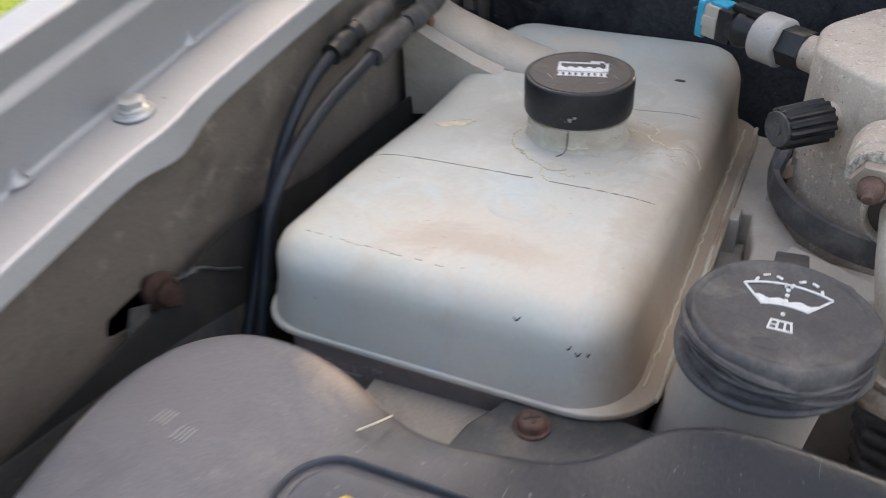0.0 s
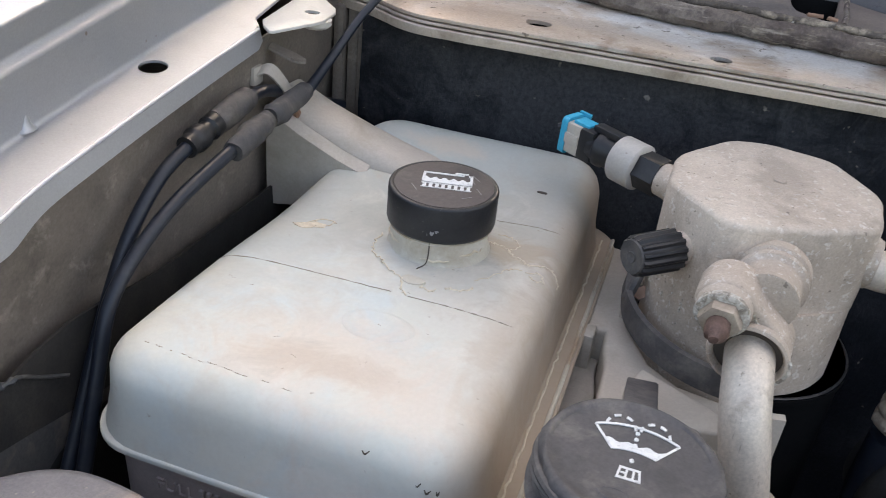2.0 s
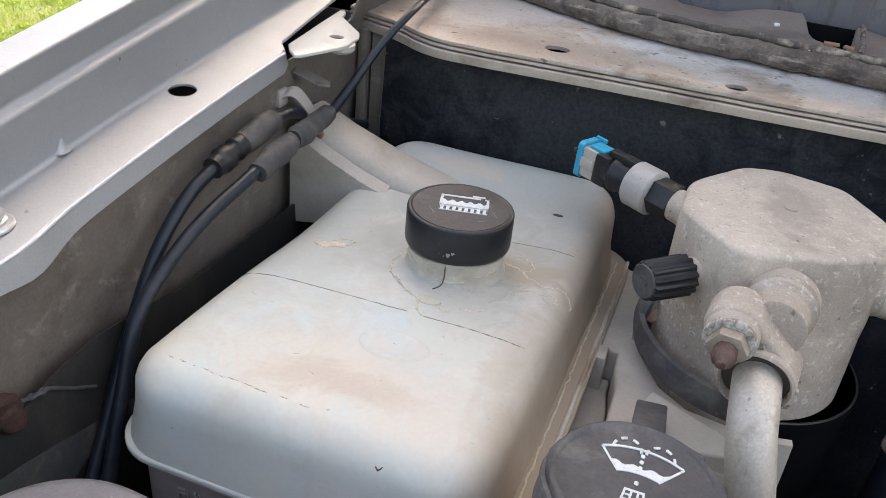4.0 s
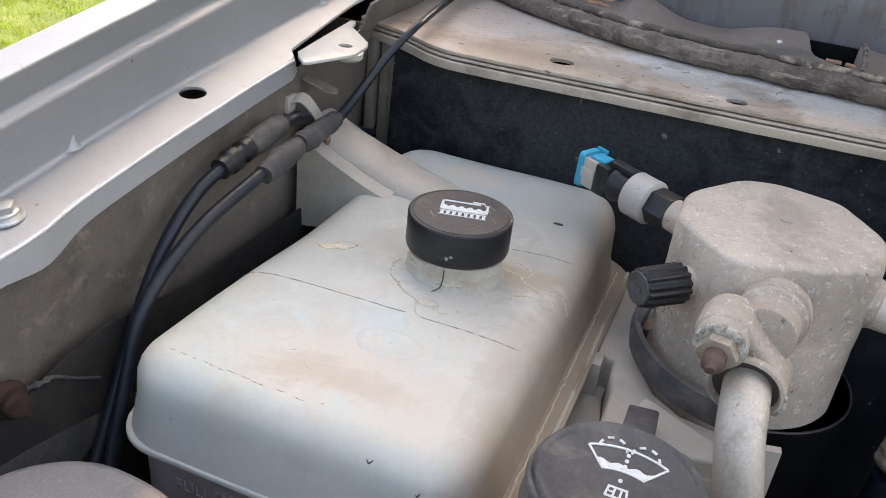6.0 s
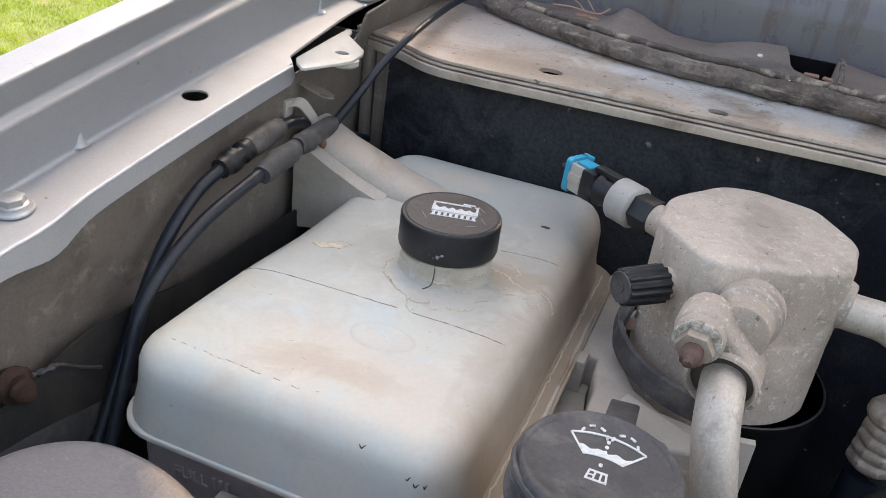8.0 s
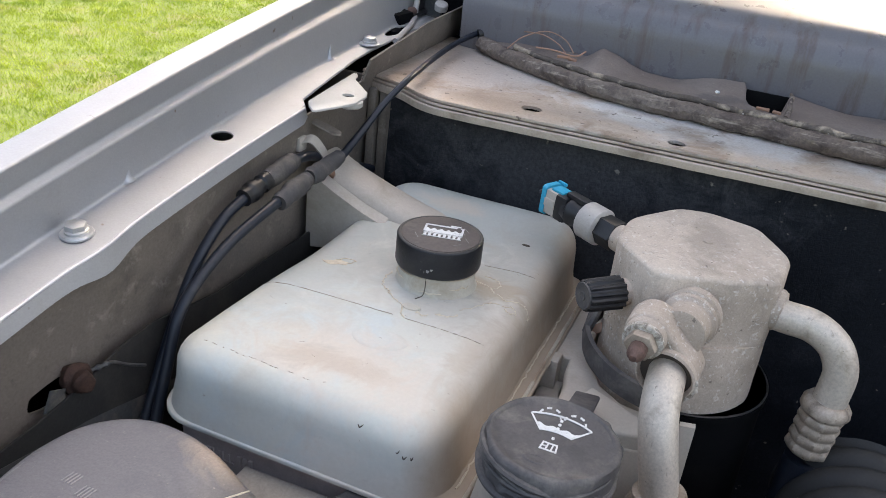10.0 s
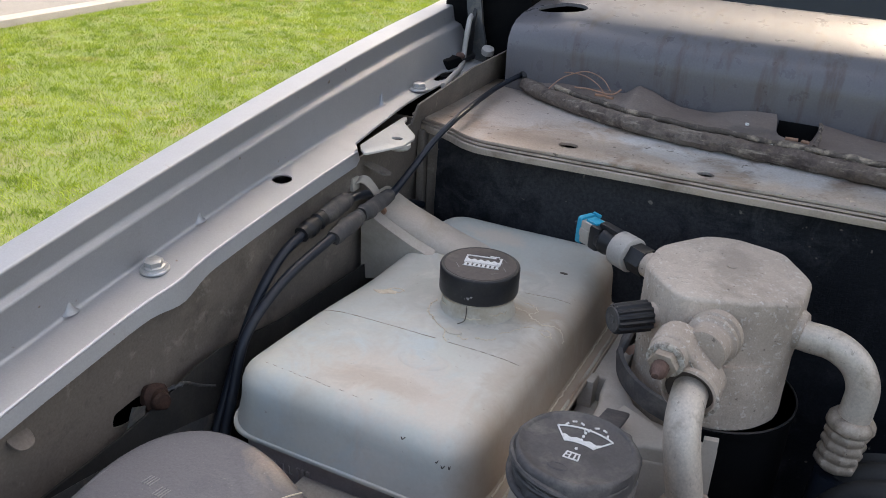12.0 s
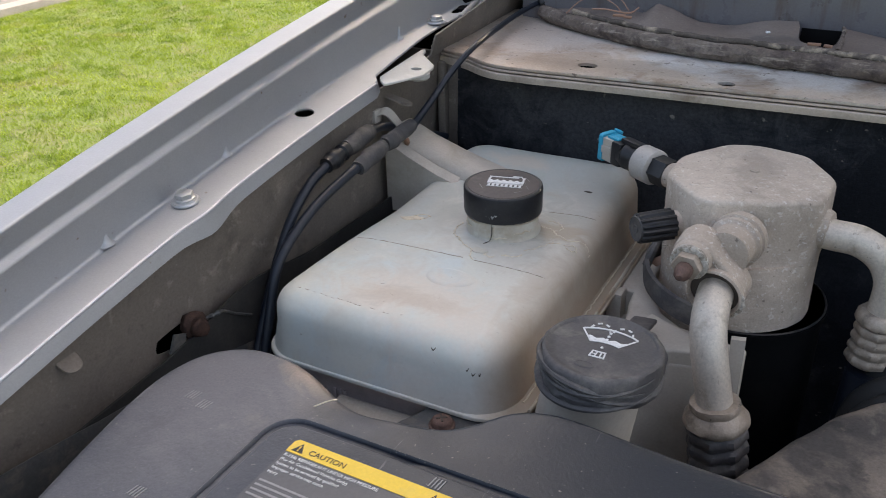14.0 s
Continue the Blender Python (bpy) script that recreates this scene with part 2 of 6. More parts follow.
# here the stain is a darker tone towards +x
M_BOX = material("grey_airbox_plastic", (0.070, 0.073, 0.087), 0.36, tones=[((0.115, 0.114, 0.124), 8, 0.4, 0.62, 0.9), ((0.060, 0.063, 0.075), 16, 0.5, 0.68, 0.7), ((0.19, 0.165, 0.14), 30, 0.62, 0.76, 0.45), ((0.19, 0.18, 0.175), 120, 0.64, 0.74, 0.3), ((0.045, 0.045, 0.05), 45, 0.62, 0.72, 0.5)], fine=0.16, grain=900, bump=0.22, bump_scale=420, specks=((0.26, 0.24, 0.215), 520, 0.70, 0.5), stain=((0.014, 0.018, 0.027), 0, -0.110, -0.045, 1.0), ior=1.45, streaks=((0.23, 0.23, 0.235), 190, 0.665, 0.72, 0.5, (1.0, 0.06, 0.3)),
                 patches=[((0.30, 0.215, 0.15), (-0.108, 0.191), (0.024, 0.010), 0.85), ((0.22, 0.165, 0.125), (-0.06, 0.180), (0.05, 0.006), 0.6), ((0.05, 0.05, 0.055), (-0.088, 0.170), (0.016, 0.012), 0.6), ((0.135, 0.13, 0.14), (-0.155, 0.165), (0.05, 0.06), 0.5)])
M_DUCT = material("dusty_duct", (0.165, 0.135, 0.112), 0.6, tones=[((0.25, 0.20, 0.158), 20, 0.46, 0.62, 0.85), ((0.040, 0.038, 0.038), 11, 0.52, 0.62, 0.8), ((0.03, 0.029, 0.029), 45, 0.55, 0.66, 0.7), ((0.16, 0.13, 0.105), 110, 0.60, 0.70, 0.6)], fine=0.2, bump=0.35, bump_scale=120, streaks=((0.27, 0.235, 0.20), 60, 0.60, 0.70, 0.6, (0.5, 0.2, 1.0)))
# near-black that stands for deep shade in cavities; also the black plastic parts
M_DARK = material("shade_and_plastic_black", (0.0035, 0.0037, 0.0045), 0.8, tones=[((0.010, 0.009, 0.0085), 20, 0.5, 0.7, 0.6)], fine=0.2, ior=1.18)
M_BLACK = material("black_plastic", (0.014, 0.014, 0.016), 0.42, tones=[((0.04, 0.037, 0.034), 60, 0.5, 0.75, 0.7)], fine=0.15, bump=0.08)
M_BRACKET = material("dark_bracket_steel", (0.07, 0.072, 0.075), 0.5, 0.3, tones=[((0.18, 0.155, 0.13), 60, 0.5, 0.7, 0.7)], fine=0.15, bump=0.2)
M_SEAL = material("crumbling_seal", (0.135, 0.102, 0.083), 0.75, tones=[((0.19, 0.155, 0.13), 18, 0.48, 0.66, 0.8), ((0.045, 0.031, 0.030), 45, 0.50, 0.64, 0.8), ((0.24, 0.20, 0.165), 90, 0.60, 0.68, 0.6)], fine=0.25, grain=420, streaks=((0.33, 0.275, 0.22), 230, 0.57, 0.66, 0.75, (0.07, 1.0, 1.0)), bump=1.0, bump_scale=190)
M_SEALTAN = material("split_seal_edge", (0.10, 0.08, 0.066), 0.8, tones=[((0.42, 0.34, 0.26), 45, 0.50, 0.60, 0.85), ((0.04, 0.035, 0.032), 90, 0.55, 0.65, 0.7)], fine=0.25, bump=1.0, bump_scale=260)
M_FLAP = material("rubber_flap", (0.17, 0.132, 0.112), 0.6, tones=[((0.215, 0.18, 0.158), 14, 0.46, 0.64, 0.8), ((0.095, 0.082, 0.077), 30, 0.54, 0.68, 0.7), ((0.25, 0.21, 0.18), 120, 0.63, 0.70, 0.5)], fine=0.15, bump=0.3, bump_scale=140, specks=((0.36, 0.32, 0.27), 240, 0.72, 0.6))
# black of the sheet that stands for panel shade, and of the bellows rubber
M_SHADE_BELLOWS = material("black_shade_sheet", (0.018, 0.018, 0.018), 0.7, tones=[((0.055, 0.048, 0.041), 16, 0.5, 0.7, 0.6)], fine=0.2, bump=0.2)
M_COWLTOP = material("grey_cowl_plastic", (0.150, 0.143, 0.155), 0.3, tones=[((0.170, 0.160, 0.168), 14, 0.45, 0.66, 0.5), ((0.17, 0.13, 0.11), 55, 0.62, 0.72, 0.3)], fine=0.08, bump=0.08, streaks=((0.10, 0.07, 0.058), 75, 0.52, 0.66, 0.65, (1.0, 0.35, 0.13)))
M_COPPER = material("copper_wire", (0.34, 0.20, 0.14), 0.5, 0.4)
M_YELLOW = material("yellow_label", (0.78, 0.52, 0.06), 0.55, tones=[((0.62, 0.45, 0.12), 60, 0.5, 0.7, 0.5)], fine=0.06)
M_PRINT = material("black_print", (0.02, 0.02, 0.02), 0.5)
M_LABEL = material("label_film", (0.075, 0.075, 0.082), 0.4, tones=[((0.12, 0.112, 0.11), 30, 0.5, 0.7, 0.6)], fine=0.1)
M_STAIN = material("dry_residue", (0.62, 0.55, 0.43), 0.7, tones=[((0.45, 0.36, 0.26), 150, 0.5, 0.7, 0.8)], fine=0.1, bump=0.4)
M_LINE = material("faint_scratch", (0.30, 0.265, 0.22), 0.7)
M_SCUFF = material("scuffed_plastic", (0.25, 0.245, 0.245), 0.6, fine=0.1)
M_CRUST = material("white_corrosion", (0.47, 0.42, 0.36), 0.8, tones=[((0.22, 0.18, 0.14), 260, 0.46, 0.58, 0.85), ((0.66, 0.62, 0.56), 400, 0.55, 0.65, 0.8)], fine=0.2, bump=0.6, bump_scale=500)
M_CRACK = material("dark_scratch", (0.07, 0.055, 0.045), 0.8)
M_GLASS = material("dark_windscreen", (0.02, 0.025, 0.03), 0.08, coat=0.5, rough_var=0.03)
M_LAWN = material("lawn_soil", (0.100, 0.138, 0.036), 0.9, tones=[((0.118, 0.155, 0.041), 1.3, 0.42, 0.6, 0.9), ((0.165, 0.151, 0.087), 4.0, 0.5, 0.66, 0.65), ((0.085, 0.125, 0.03), 8, 0.58, 0.68, 0.7)], fine=0.15, grain=45, bump=0.0)
M_GRASS = material("grass_blades", (0.185, 0.265, 0.030), 0.75, tones=[((0.235, 0.315, 0.036), 1.3, 0.42, 0.6, 0.9), ((0.29, 0.27, 0.11), 4.0, 0.54, 0.70, 0.45), ((0.11, 0.185, 0.02), 6.0, 0.50, 0.62, 0.75), ((0.08, 0.145, 0.015), 17.0, 0.56, 0.70, 0.3), ((0.34, 0.305, 0.21), 12.0, 0.64, 0.72, 0.5)], fine=0.10, grain=60)
nt = M_GRASS.node_tree  # blades let light through
shine, thin, both = nt.nodes["Principled BSDF"], nt.nodes.new("ShaderNodeBsdfTranslucent"), nt.nodes.new("ShaderNodeMixShader")
nt.links.new(shine.inputs["Base Color"].links[0].from_socket, thin.inputs["Color"])
nt.links.new(shine.outputs[0], both.inputs[1])
nt.links.new(thin.outputs[0], both.inputs[2])
nt.links.new(both.outputs[0], nt.nodes["Material Output"].inputs["Surface"])
M_ROAD = material("worn_road", (0.17, 0.165, 0.16), 0.85, tones=[((0.13, 0.127, 0.123), 3, 0.45, 0.7, 0.7)], fine=0.2, grain=120)
M_PAVE = material("pale_pavement", (0.30, 0.285, 0.27), 0.85, tones=[((0.22, 0.21, 0.20), 3, 0.45, 0.7, 0.7)], fine=0.15, grain=120)


# ---- building helpers ----
def mesh_of(name, bm, mat, sharp=38):
    bmesh.ops.recalc_face_normals(bm, faces=bm.faces)
    me = bpy.data.meshes.new(name)
    bm.to_mesh(me)
    bm.free()
    for f in me.polygons:
        f.use_smooth = True
    me.set_sharp_from_angle(angle=radians(sharp))
    me.materials.append(mat)
    return me


def part(name, bm, mat, parent, label="", sharp=38):
    ob = new(name, mesh_of(name, bm, mat, sharp))
    if parent is not None:
        ob.parent = parent
        ob.matrix_parent_inverse = parent.matrix_world.inverted()
    if label:
        ob["label"] = label
    return ob


def thing(name, at, label, category, group=""):
    e = new(name)
    e.empty_display_size = 0.02
    e.matrix_world = Matrix.Translation(at)
    return tagged(e, label, category, group)


def structure(name, bm, mat, label, category, sharp=38):
    return tagged(part(name, bm, mat, None, "", sharp), label, category, "", "structure")


def joined(*bms):
    out = bmesh.new()
    for b in bms:
        me = bpy.data.meshes.new("tmp")
        b.to_mesh(me)
        b.free()
        out.from_mesh(me)
        bpy.data.meshes.remove(me)
    return out


def moved(bm, m):
    bmesh.ops.transform(bm, matrix=m, verts=bm.verts)
    return bm


def box(x0, x1, y0, y1, z0, z1, bevel=0.0, segs=2):
    bm = bmesh.new()
    bmesh.ops.create_cube(bm, size=1)
    bmesh.ops.transform(bm, matrix=Matrix.LocRotScale(((x0 + x1) / 2, (y0 + y1) / 2, (z0 + z1) / 2), None, (x1 - x0, y1 - y0, z1 - z0)), verts=bm.verts)
    if bevel:
        bmesh.ops.bevel(bm, geom=bm.edges[:], offset=bevel, segments=segs, profile=0.6, affect="EDGES", clamp_overlap=True)
    return bm


def loft(rings, closed=True, cap0=True, cap1=True):
    """Rings of equal count joined by quads."""
    bm = bmesh.new()
    vs = [[bm.verts.new(p) for p in ring] for ring in rings]
    n = len(rings[0])
    for a, b in zip(vs, vs[1:]):
        for i in range(n if closed else n - 1):
            j = (i + 1) % n
            bm.faces.new((a[i], a[j], b[j], b[i]))
    if cap0:
        bm.faces.new(vs[0])
    if cap1:
        bm.faces.new(vs[-1])
    return bm


def lathe(profile, segs=40, wobble=0.0):
    """Profile of (radius, height) about z."""
    rings = []
    for k, (r, z) in enumerate(profile):
        ring = []
        for i in range(segs):
            a = 2 * math.pi * i / segs
            w = 1 + wobble * math.sin(3 * a + k)
            ring.append((r * w * math.cos(a), r * w * math.sin(a), z))
        rings.append(ring)
    return loft(rings)


def along(points, steps=8):
    """A smooth line through the points."""
    p = [Vector(q) for q in points]
    p = [2 * p[0] - p[1]] + p + [2 * p[-1] - p[-2]]
    out = []
    for i in range(1, len(p) - 2):
        for s in range(steps):
            t = s / steps
            out.append(0.5 * (2 * p[i] + (p[i + 1] - p[i - 1]) * t + (2 * p[i - 1] - 5 * p[i] + 4 * p[i + 1] - p[i + 2]) * t * t
                              + (3 * p[i] - p[i - 1] - 3 * p[i + 1] + p[i + 2]) * t ** 3))
    return out + [p[-2]]


def tube(points, radius, segs=14, steps=8):
    """A round rod along a smooth line; radius: a number or a function of the share of the way."""
    line = along(points, steps) if steps else [Vector(q) for q in points]
    rings, up = [], Vector((0.13, 0.21, 1)).normalized()
    n = len(line)
    for i, c in enumerate(line):
        d = (line[min(i + 1, n - 1)] - line[max(i - 1, 0)]).normalized()
        u = d.cross(up)
        if u.length < 0.05:
            u = d.cross(Vector((1, 0, 0)))
        u.normalize()
        v = u.cross(d).normalized()
        up = v
        r = radius(i / (n - 1)) if callable(radius) else radius
        rings.append([c + r * (math.cos(a) * u + math.sin(a) * v) for a in (2 * math.pi * k / segs for k in range(segs))])
    return loft(rings)


def rounded(x0, x1, y0, y1, r, z, n=6, rr=None):
    """Ring of a rounded rectangle at height z; rr: radii of the corners, from (x1, y1) round to the left."""
    out = []
    rr = rr or (r, r, r, r)
    for k, (cx, cy) in enumerate(((x1, y1), (x0, y1), (x0, y0), (x1, y0))):
        q = rr[k]
        sx, sy = (1 if k in (0, 3) else -1), (1 if k in (0, 1) else -1)
        for s in range(n + 1):
            a = math.pi / 2 * (k + s / n)
            out.append((cx - sx * q + q * math.cos(a), cy - sy * q + q * math.sin(a), z))
    return out


def inset(ring, d, z):
    """A flat ring drawn inwards by d (anticlockwise rings), at height z."""
    p = [Vector((q[0], q[1])) for q in ring]
    n, out = len(p), []
    for i in range(n):
        t = (p[(i + 1) % n] - p[i - 1]).normalized()
        out.append((p[i].x - t.y * d, p[i].y + t.x * d, z))
    return out


def prism(ring, z0, z1, edge=0.001, segs=3):
    """A plate with this outline and a rounded top edge."""
    rings = [[(x, y, z0) for x, y, *_ in ring]]
    for s in range(segs + 1):
        a = math.pi / 2 * s / segs
        rings.append(inset(ring, edge * (1 - math.cos(a)), z1 - edge + edge * math.sin(a)))
    return loft(rings)


def smooth_ring(points, steps=6):
    p = [Vector((*q, 0)) if len(q) == 2 else Vector(q) for q in points]
    n, out = len(p), []
    for i in range(n):
        a, b, c, d = p[i - 1], p[i], p[(i + 1) % n], p[(i + 2) % n]
        for s in range(steps):
            t = s / steps
            q = 0.5 * (2 * b + (c - a) * t + (2 * a - 5 * b + 4 * c - d) * t * t + (3 * b - a - 3 * c + d) * t ** 3)
            out.append((q.x, q.y))
    return out


def aim(origin, way, up=(0, 0, 1)):
    """A pose whose z axis runs along way."""
    z = Vector(way).normalized()
    x = Vector(up).cross(z).normalized()
    y = z.cross(x)
    return Matrix.Translation(origin) @ Matrix((x, y, z)).transposed().to_4x4()


def hexagon(r, z0, z1, bevel=0.0006):
    ring = [(r * math.cos(math.pi / 3 * i), r * math.sin(math.pi / 3 * i)) for i in range(6)]
    return prism(ring, z0, z1, bevel, 2)


def roughen(bm, amount, scale, seed=0, below=9.0):
    for v in bm.verts:
        if v.co.z > below:
            continue
        q = v.co * scale + Vector((seed * 7.3, seed * 3.1, 0))
        v.co += Vector((noise.noise(q), noise.noise(q + Vector((19, 0, 0))), noise.noise(q + Vector((0, 31, 0))))) * amount
    return bm


def cut(ob, *cutters):
    """Cuts openings through a mesh object."""
    for bm in cutters:
        bmesh.ops.recalc_face_normals(bm, faces=bm.faces)
        me = bpy.data.meshes.new("cutter")
        bm.to_mesh(me)
        bm.free()
        tool = new("cutter", me)
        tool.matrix_world = ob.matrix_world
        mod = ob.modifiers.new("opening", "BOOLEAN")
        mod.operation, mod.solver, mod.object = "DIFFERENCE", "EXACT", tool
        bpy.context.view_layer.update()
        cutme = bpy.data.meshes.new_from_object(ob.evaluated_get(bpy.context.evaluated_depsgraph_get()))
        ob.modifiers.clear()
        ob.data = cutme
        bpy.data.objects.remove(tool)
        bpy.data.meshes.remove(me)
    return ob


def lettering(name, text, size, depth, mat, m, parent, label=""):
    """Raised or printed writing as a mesh, its baseline along x of m."""
    cu = bpy.data.curves.new(name, "FONT")
    cu.body, cu.size, cu.extrude = text, size, depth
    tmp = new("writing", cu)
    bpy.context.view_layer.update()
    me = bpy.data.meshes.new_from_object(tmp.evaluated_get(bpy.context.evaluated_depsgraph_get()))
    bpy.data.objects.remove(tmp)
    me.transform(m)
    me.materials.clear()
    me.materials.append(mat)
    ob = new(name, me)
    if parent is not None:
        ob.parent = parent
        ob.matrix_parent_inverse = parent.matrix_world.inverted()
    if label:
        ob["label"] = label
    return ob


def sheet(paths, thick):
    """A thin sheet: open paths of equal count joined one after another, given a thickness below their surface."""
    bm = loft(paths, closed=False, cap0=False, cap1=False)
    bmesh.ops.recalc_face_normals(bm, faces=bm.faces)
    bmesh.ops.solidify(bm, geom=bm.faces[:], thickness=thick)
    return bm


def lerp_steps(a, b, n):
    return [a + (b - a) * i / n for i in range(n + 1)]


# ---- ground ----
bm = bmesh.new()
bmesh.ops.create_grid(bm, x_segments=8, y_segments=8, size=250)
structure("ground", bm, M_LAWN, "sunlit green lawn with dry straw patches", "lawn")
KERB_X = -5.05
structure("kerb", box(KERB_X - 0.14, KERB_X, -6, 40, -0.1, 0.05, 0.012), M_PAVE, "pale concrete kerb along the lawn", "kerb")
structure("road", box(KERB_X - 7, KERB_X - 0.141, -6, 40, -0.2, 0.012), M_ROAD, "grey worn road beyond the lawn", "road")

rng = np.random.default_rng(4)
count = 420000
gx, gy = rng.uniform(KERB_X + 0.02, -1.5, count), rng.uniform(0.4, 9.5, count)
turn, height = rng.uniform(0, 2 * np.pi, count), rng.uniform(0.008, 0.020, count)
clump = np.zeros(count)
for k in range(14):
    f, a, p = rng.uniform(4, 26), rng.uniform(0, 2 * np.pi), rng.uniform(0, 2 * np.pi)
    clump += np.sin(f * (gx * np.cos(a) + gy * np.sin(a)) + p)
height = height * np.clip(1.0 + 0.06 * clump, 0.6, 1.6)
wide, lean = rng.uniform(0.0009, 0.0021, count), rng.uniform(0.0, 0.018, count)
lean_to = rng.uniform(0, 2 * np.pi, count)
# broader leaves in tufts
wide_ones = 60000
tuft = rng.integers(0, 3000, wide_ones)
tx, ty = rng.uniform(KERB_X + 0.05, -1.5, 3000), rng.uniform(0.4, 9.5, 3000)
gx[:wide_ones], gy[:wide_ones] = tx[tuft] + rng.normal(0, 0.022, wide_ones), ty[tuft] + rng.normal(0, 0.022, wide_ones)
gx[:wide_ones] = np.clip(gx[:wide_ones], KERB_X + 0.02, -1.5)
height[:wide_ones] = rng.uniform(0.012, 0.026, wide_ones)
wide[:wide_ones], lean[:wide_ones] = rng.uniform(0.002, 0.0045, wide_ones), rng.uniform(0.005, 0.03, wide_ones)
verts = np.zeros((count, 3, 3))
verts[:, 0] = np.stack([gx - wide * np.cos(turn), gy - wide * np.sin(turn), np.zeros(count)], 1)
verts[:, 1] = np.stack([gx + wide * np.cos(turn), gy + wide * np.sin(turn), np.zeros(count)], 1)
verts[:, 2] = np.stack([gx + lean * np.cos(lean_to), gy + lean * np.sin(lean_to), height], 1)
me = bpy.data.meshes.new("grass")
me.from_pydata(verts.reshape(-1, 3).tolist(), [], np.arange(count * 3).reshape(-1, 3).tolist())
me.materials.append(M_GRASS)
tagged(new("grass", me), "short bright green grass with dry blades", "grass", "", "stuff")


# ---- body panels ----
def rail_z(y):
    """Height of the ledge beside the bay, which falls towards the front."""
    y = min(y, 0.674)
    return 1.0355 + 0.10 * (y - 0.38) - 0.17 * (y - 0.38) ** 2


def rear_drift(y):
    return -0.17 * max(0.0, y - 0.2) ** 2


def fender_path(y):
    z, d = rail_z(y), rear_drift(y)
    bulge = math.exp(-((y - 0.243) / 0.016) ** 2)
    lip = 1.0 - 0.85 * min(1.0, max(0.0, (y - 0.436) / 0.010))
    e = -0.2205 + 0.0025 * bulge - 0.0085 * min(1.0, max(0.0, (y - 0.436) / 0.010)) - 0.12 * min(0.110, max(0.0, y - 0.446))
    c = 0.3 * d
    corners = [((e + 0.0026 * lip, z - 0.0102 * lip - 0.004 * bulge), 0), ((e, z), 0.0008), ((-0.2478 + c, z + 0.0012), 0.0026), ((-0.2440 + 0.8 * d, z + 0.0300), 0.0016),
               ((-0.2484 + 0.87 * d, z + 0.0325), 0.0018), ((-0.2455 + d, z + 0.0475), 0.0020), ((-0.2672 + d, z + 0.0472), 0.0030), ((-0.284 + d, z + 0.004), 0.004),
               ((-0.291 + d, z - 0.08), 0.01), ((-0.293 + d, z - 0.25), 0.01), ((-0.285 + d, z - 0.45), 0)]
    out = []
    for i, (p, r) in enumerate(corners):
        p = Vector(p)
        if not r:
            out.append(p)
            continue
        u, v = (Vector(corners[i - 1][0]) - p).normalized(), (Vector(corners[i + 1][0]) - p).normalized()
        p0, p1 = p + u * r, p + v * r
        out += [p0 * (1 - q) ** 2 + p * 2 * q * (1 - q) + p1 * q * q for q in (0, 0.2, 0.4, 0.6, 0.8, 1)]
    return [(q.x, y, q.y) for q in out]


ys = lerp_steps(-0.55, 0.20, 14) + lerp_steps(0.205, 0.285, 16) + lerp_steps(0.30, 0.43, 5) + lerp_steps(0.438, 0.452, 6) + lerp_steps(0.48, 1.05, 18)
fender = structure("fender", sheet([fender_path(y) for y in ys], 0.0012), M_PAINT, "silver painted fender with an inner bolting ledge", "fender", 75)
cut(fender, moved(lathe([(0.0068, -0.02), (0.0068, 0.02)], 28), Matrix.Translation((-0.2385, 0.368, rail_z(0.368))) @ Matrix.Diagonal((1, 1.0, 1, 1))),
    moved(lathe([(0.0055, -0.012), (0.0055, 0.012)], 24), Matrix.Translation((-0.2510, 0.638, rail_z(0.638) - 0.004)) @ Matrix.Diagonal((1, 4.0, 1, 1))))
# rolled edge, coloured lighter to give the ledge its bright highlight line
hem = []
for y in lerp_steps(-0.5, 0.434, 90):
    edge = fender_path(y)[1]
    hem.append((edge[0] + 0.0001, y, edge[2] - 0.0002))
part("rolled_edge", tube(hem, 0.0009, 8, 0), M_HEM, fender, "rolled edge with its highlight put into a paler paint", 60)
# pressed gussets between ledge and upright
for gy_, s in ((0.193, 1.0), (0.296, 0.85), (0.525, 0.8), (0.03, 1.0)):
    z, c = rail_z(gy_), 0.3 * rear_drift(gy_)
    g = moved(roughen(lathe([(0.0085 * s, 0.0), (0.0052 * s, 0.0016), (0.0036 * s, 0.0040), (0.0024 * s, 0.0080), (0.0006 * s, 0.0120)], 28), 0.0003, 200), Matrix.Translation((-0.2482 + c, gy_, z + 0.0018)) @ Matrix.Diagonal((0.55, 0.70, 0.85, 1)))
    part("gusset", g, M_PAINT, fender, "", 80)

# inner panel under the ledge
rows_ = []
for y in lerp_steps(-0.5, 0.546, 46):
    path = []
    for k in range(17):
        s = k / 16
        z = (rail_z(y) - 0.008) * (1 - s) + 0.60 * s
        x = -0.2245 - 0.012 * math.sin(math.pi * min(1, s * 1.6)) * 0.5 + 0.0025 * noise.noise(Vector((y * 9, z * 9, 1)))
        path.append((x, y, z))
    rows_.append(path)
inner_panel = structure("inner_fender_panel", sheet(rows_, 0.0014), M_INNER, "dusty brown-grey inner fender panel", "panel")
cut(inner_panel, moved(prism(smooth_ring([(-0.0125, -0.0050), (0.002, -0.0085), (0.010, -0.004), (0.009, 0.0045), (-0.008, 0.004), (-0.0125, 0.002)]), -0.03, 0.03), aim((-0.224, 0.2065, 0.9495), (1, 0, 0))))
# unseen closing panels, near-black so that gaps and holes look shaded
structure("inner_fender_backing", box(-0.264, -0.260, -0.5, 0.545, 0.6, 0.985), M_DARK, "near-black panel added for the shade behind the inner fender", "panel")
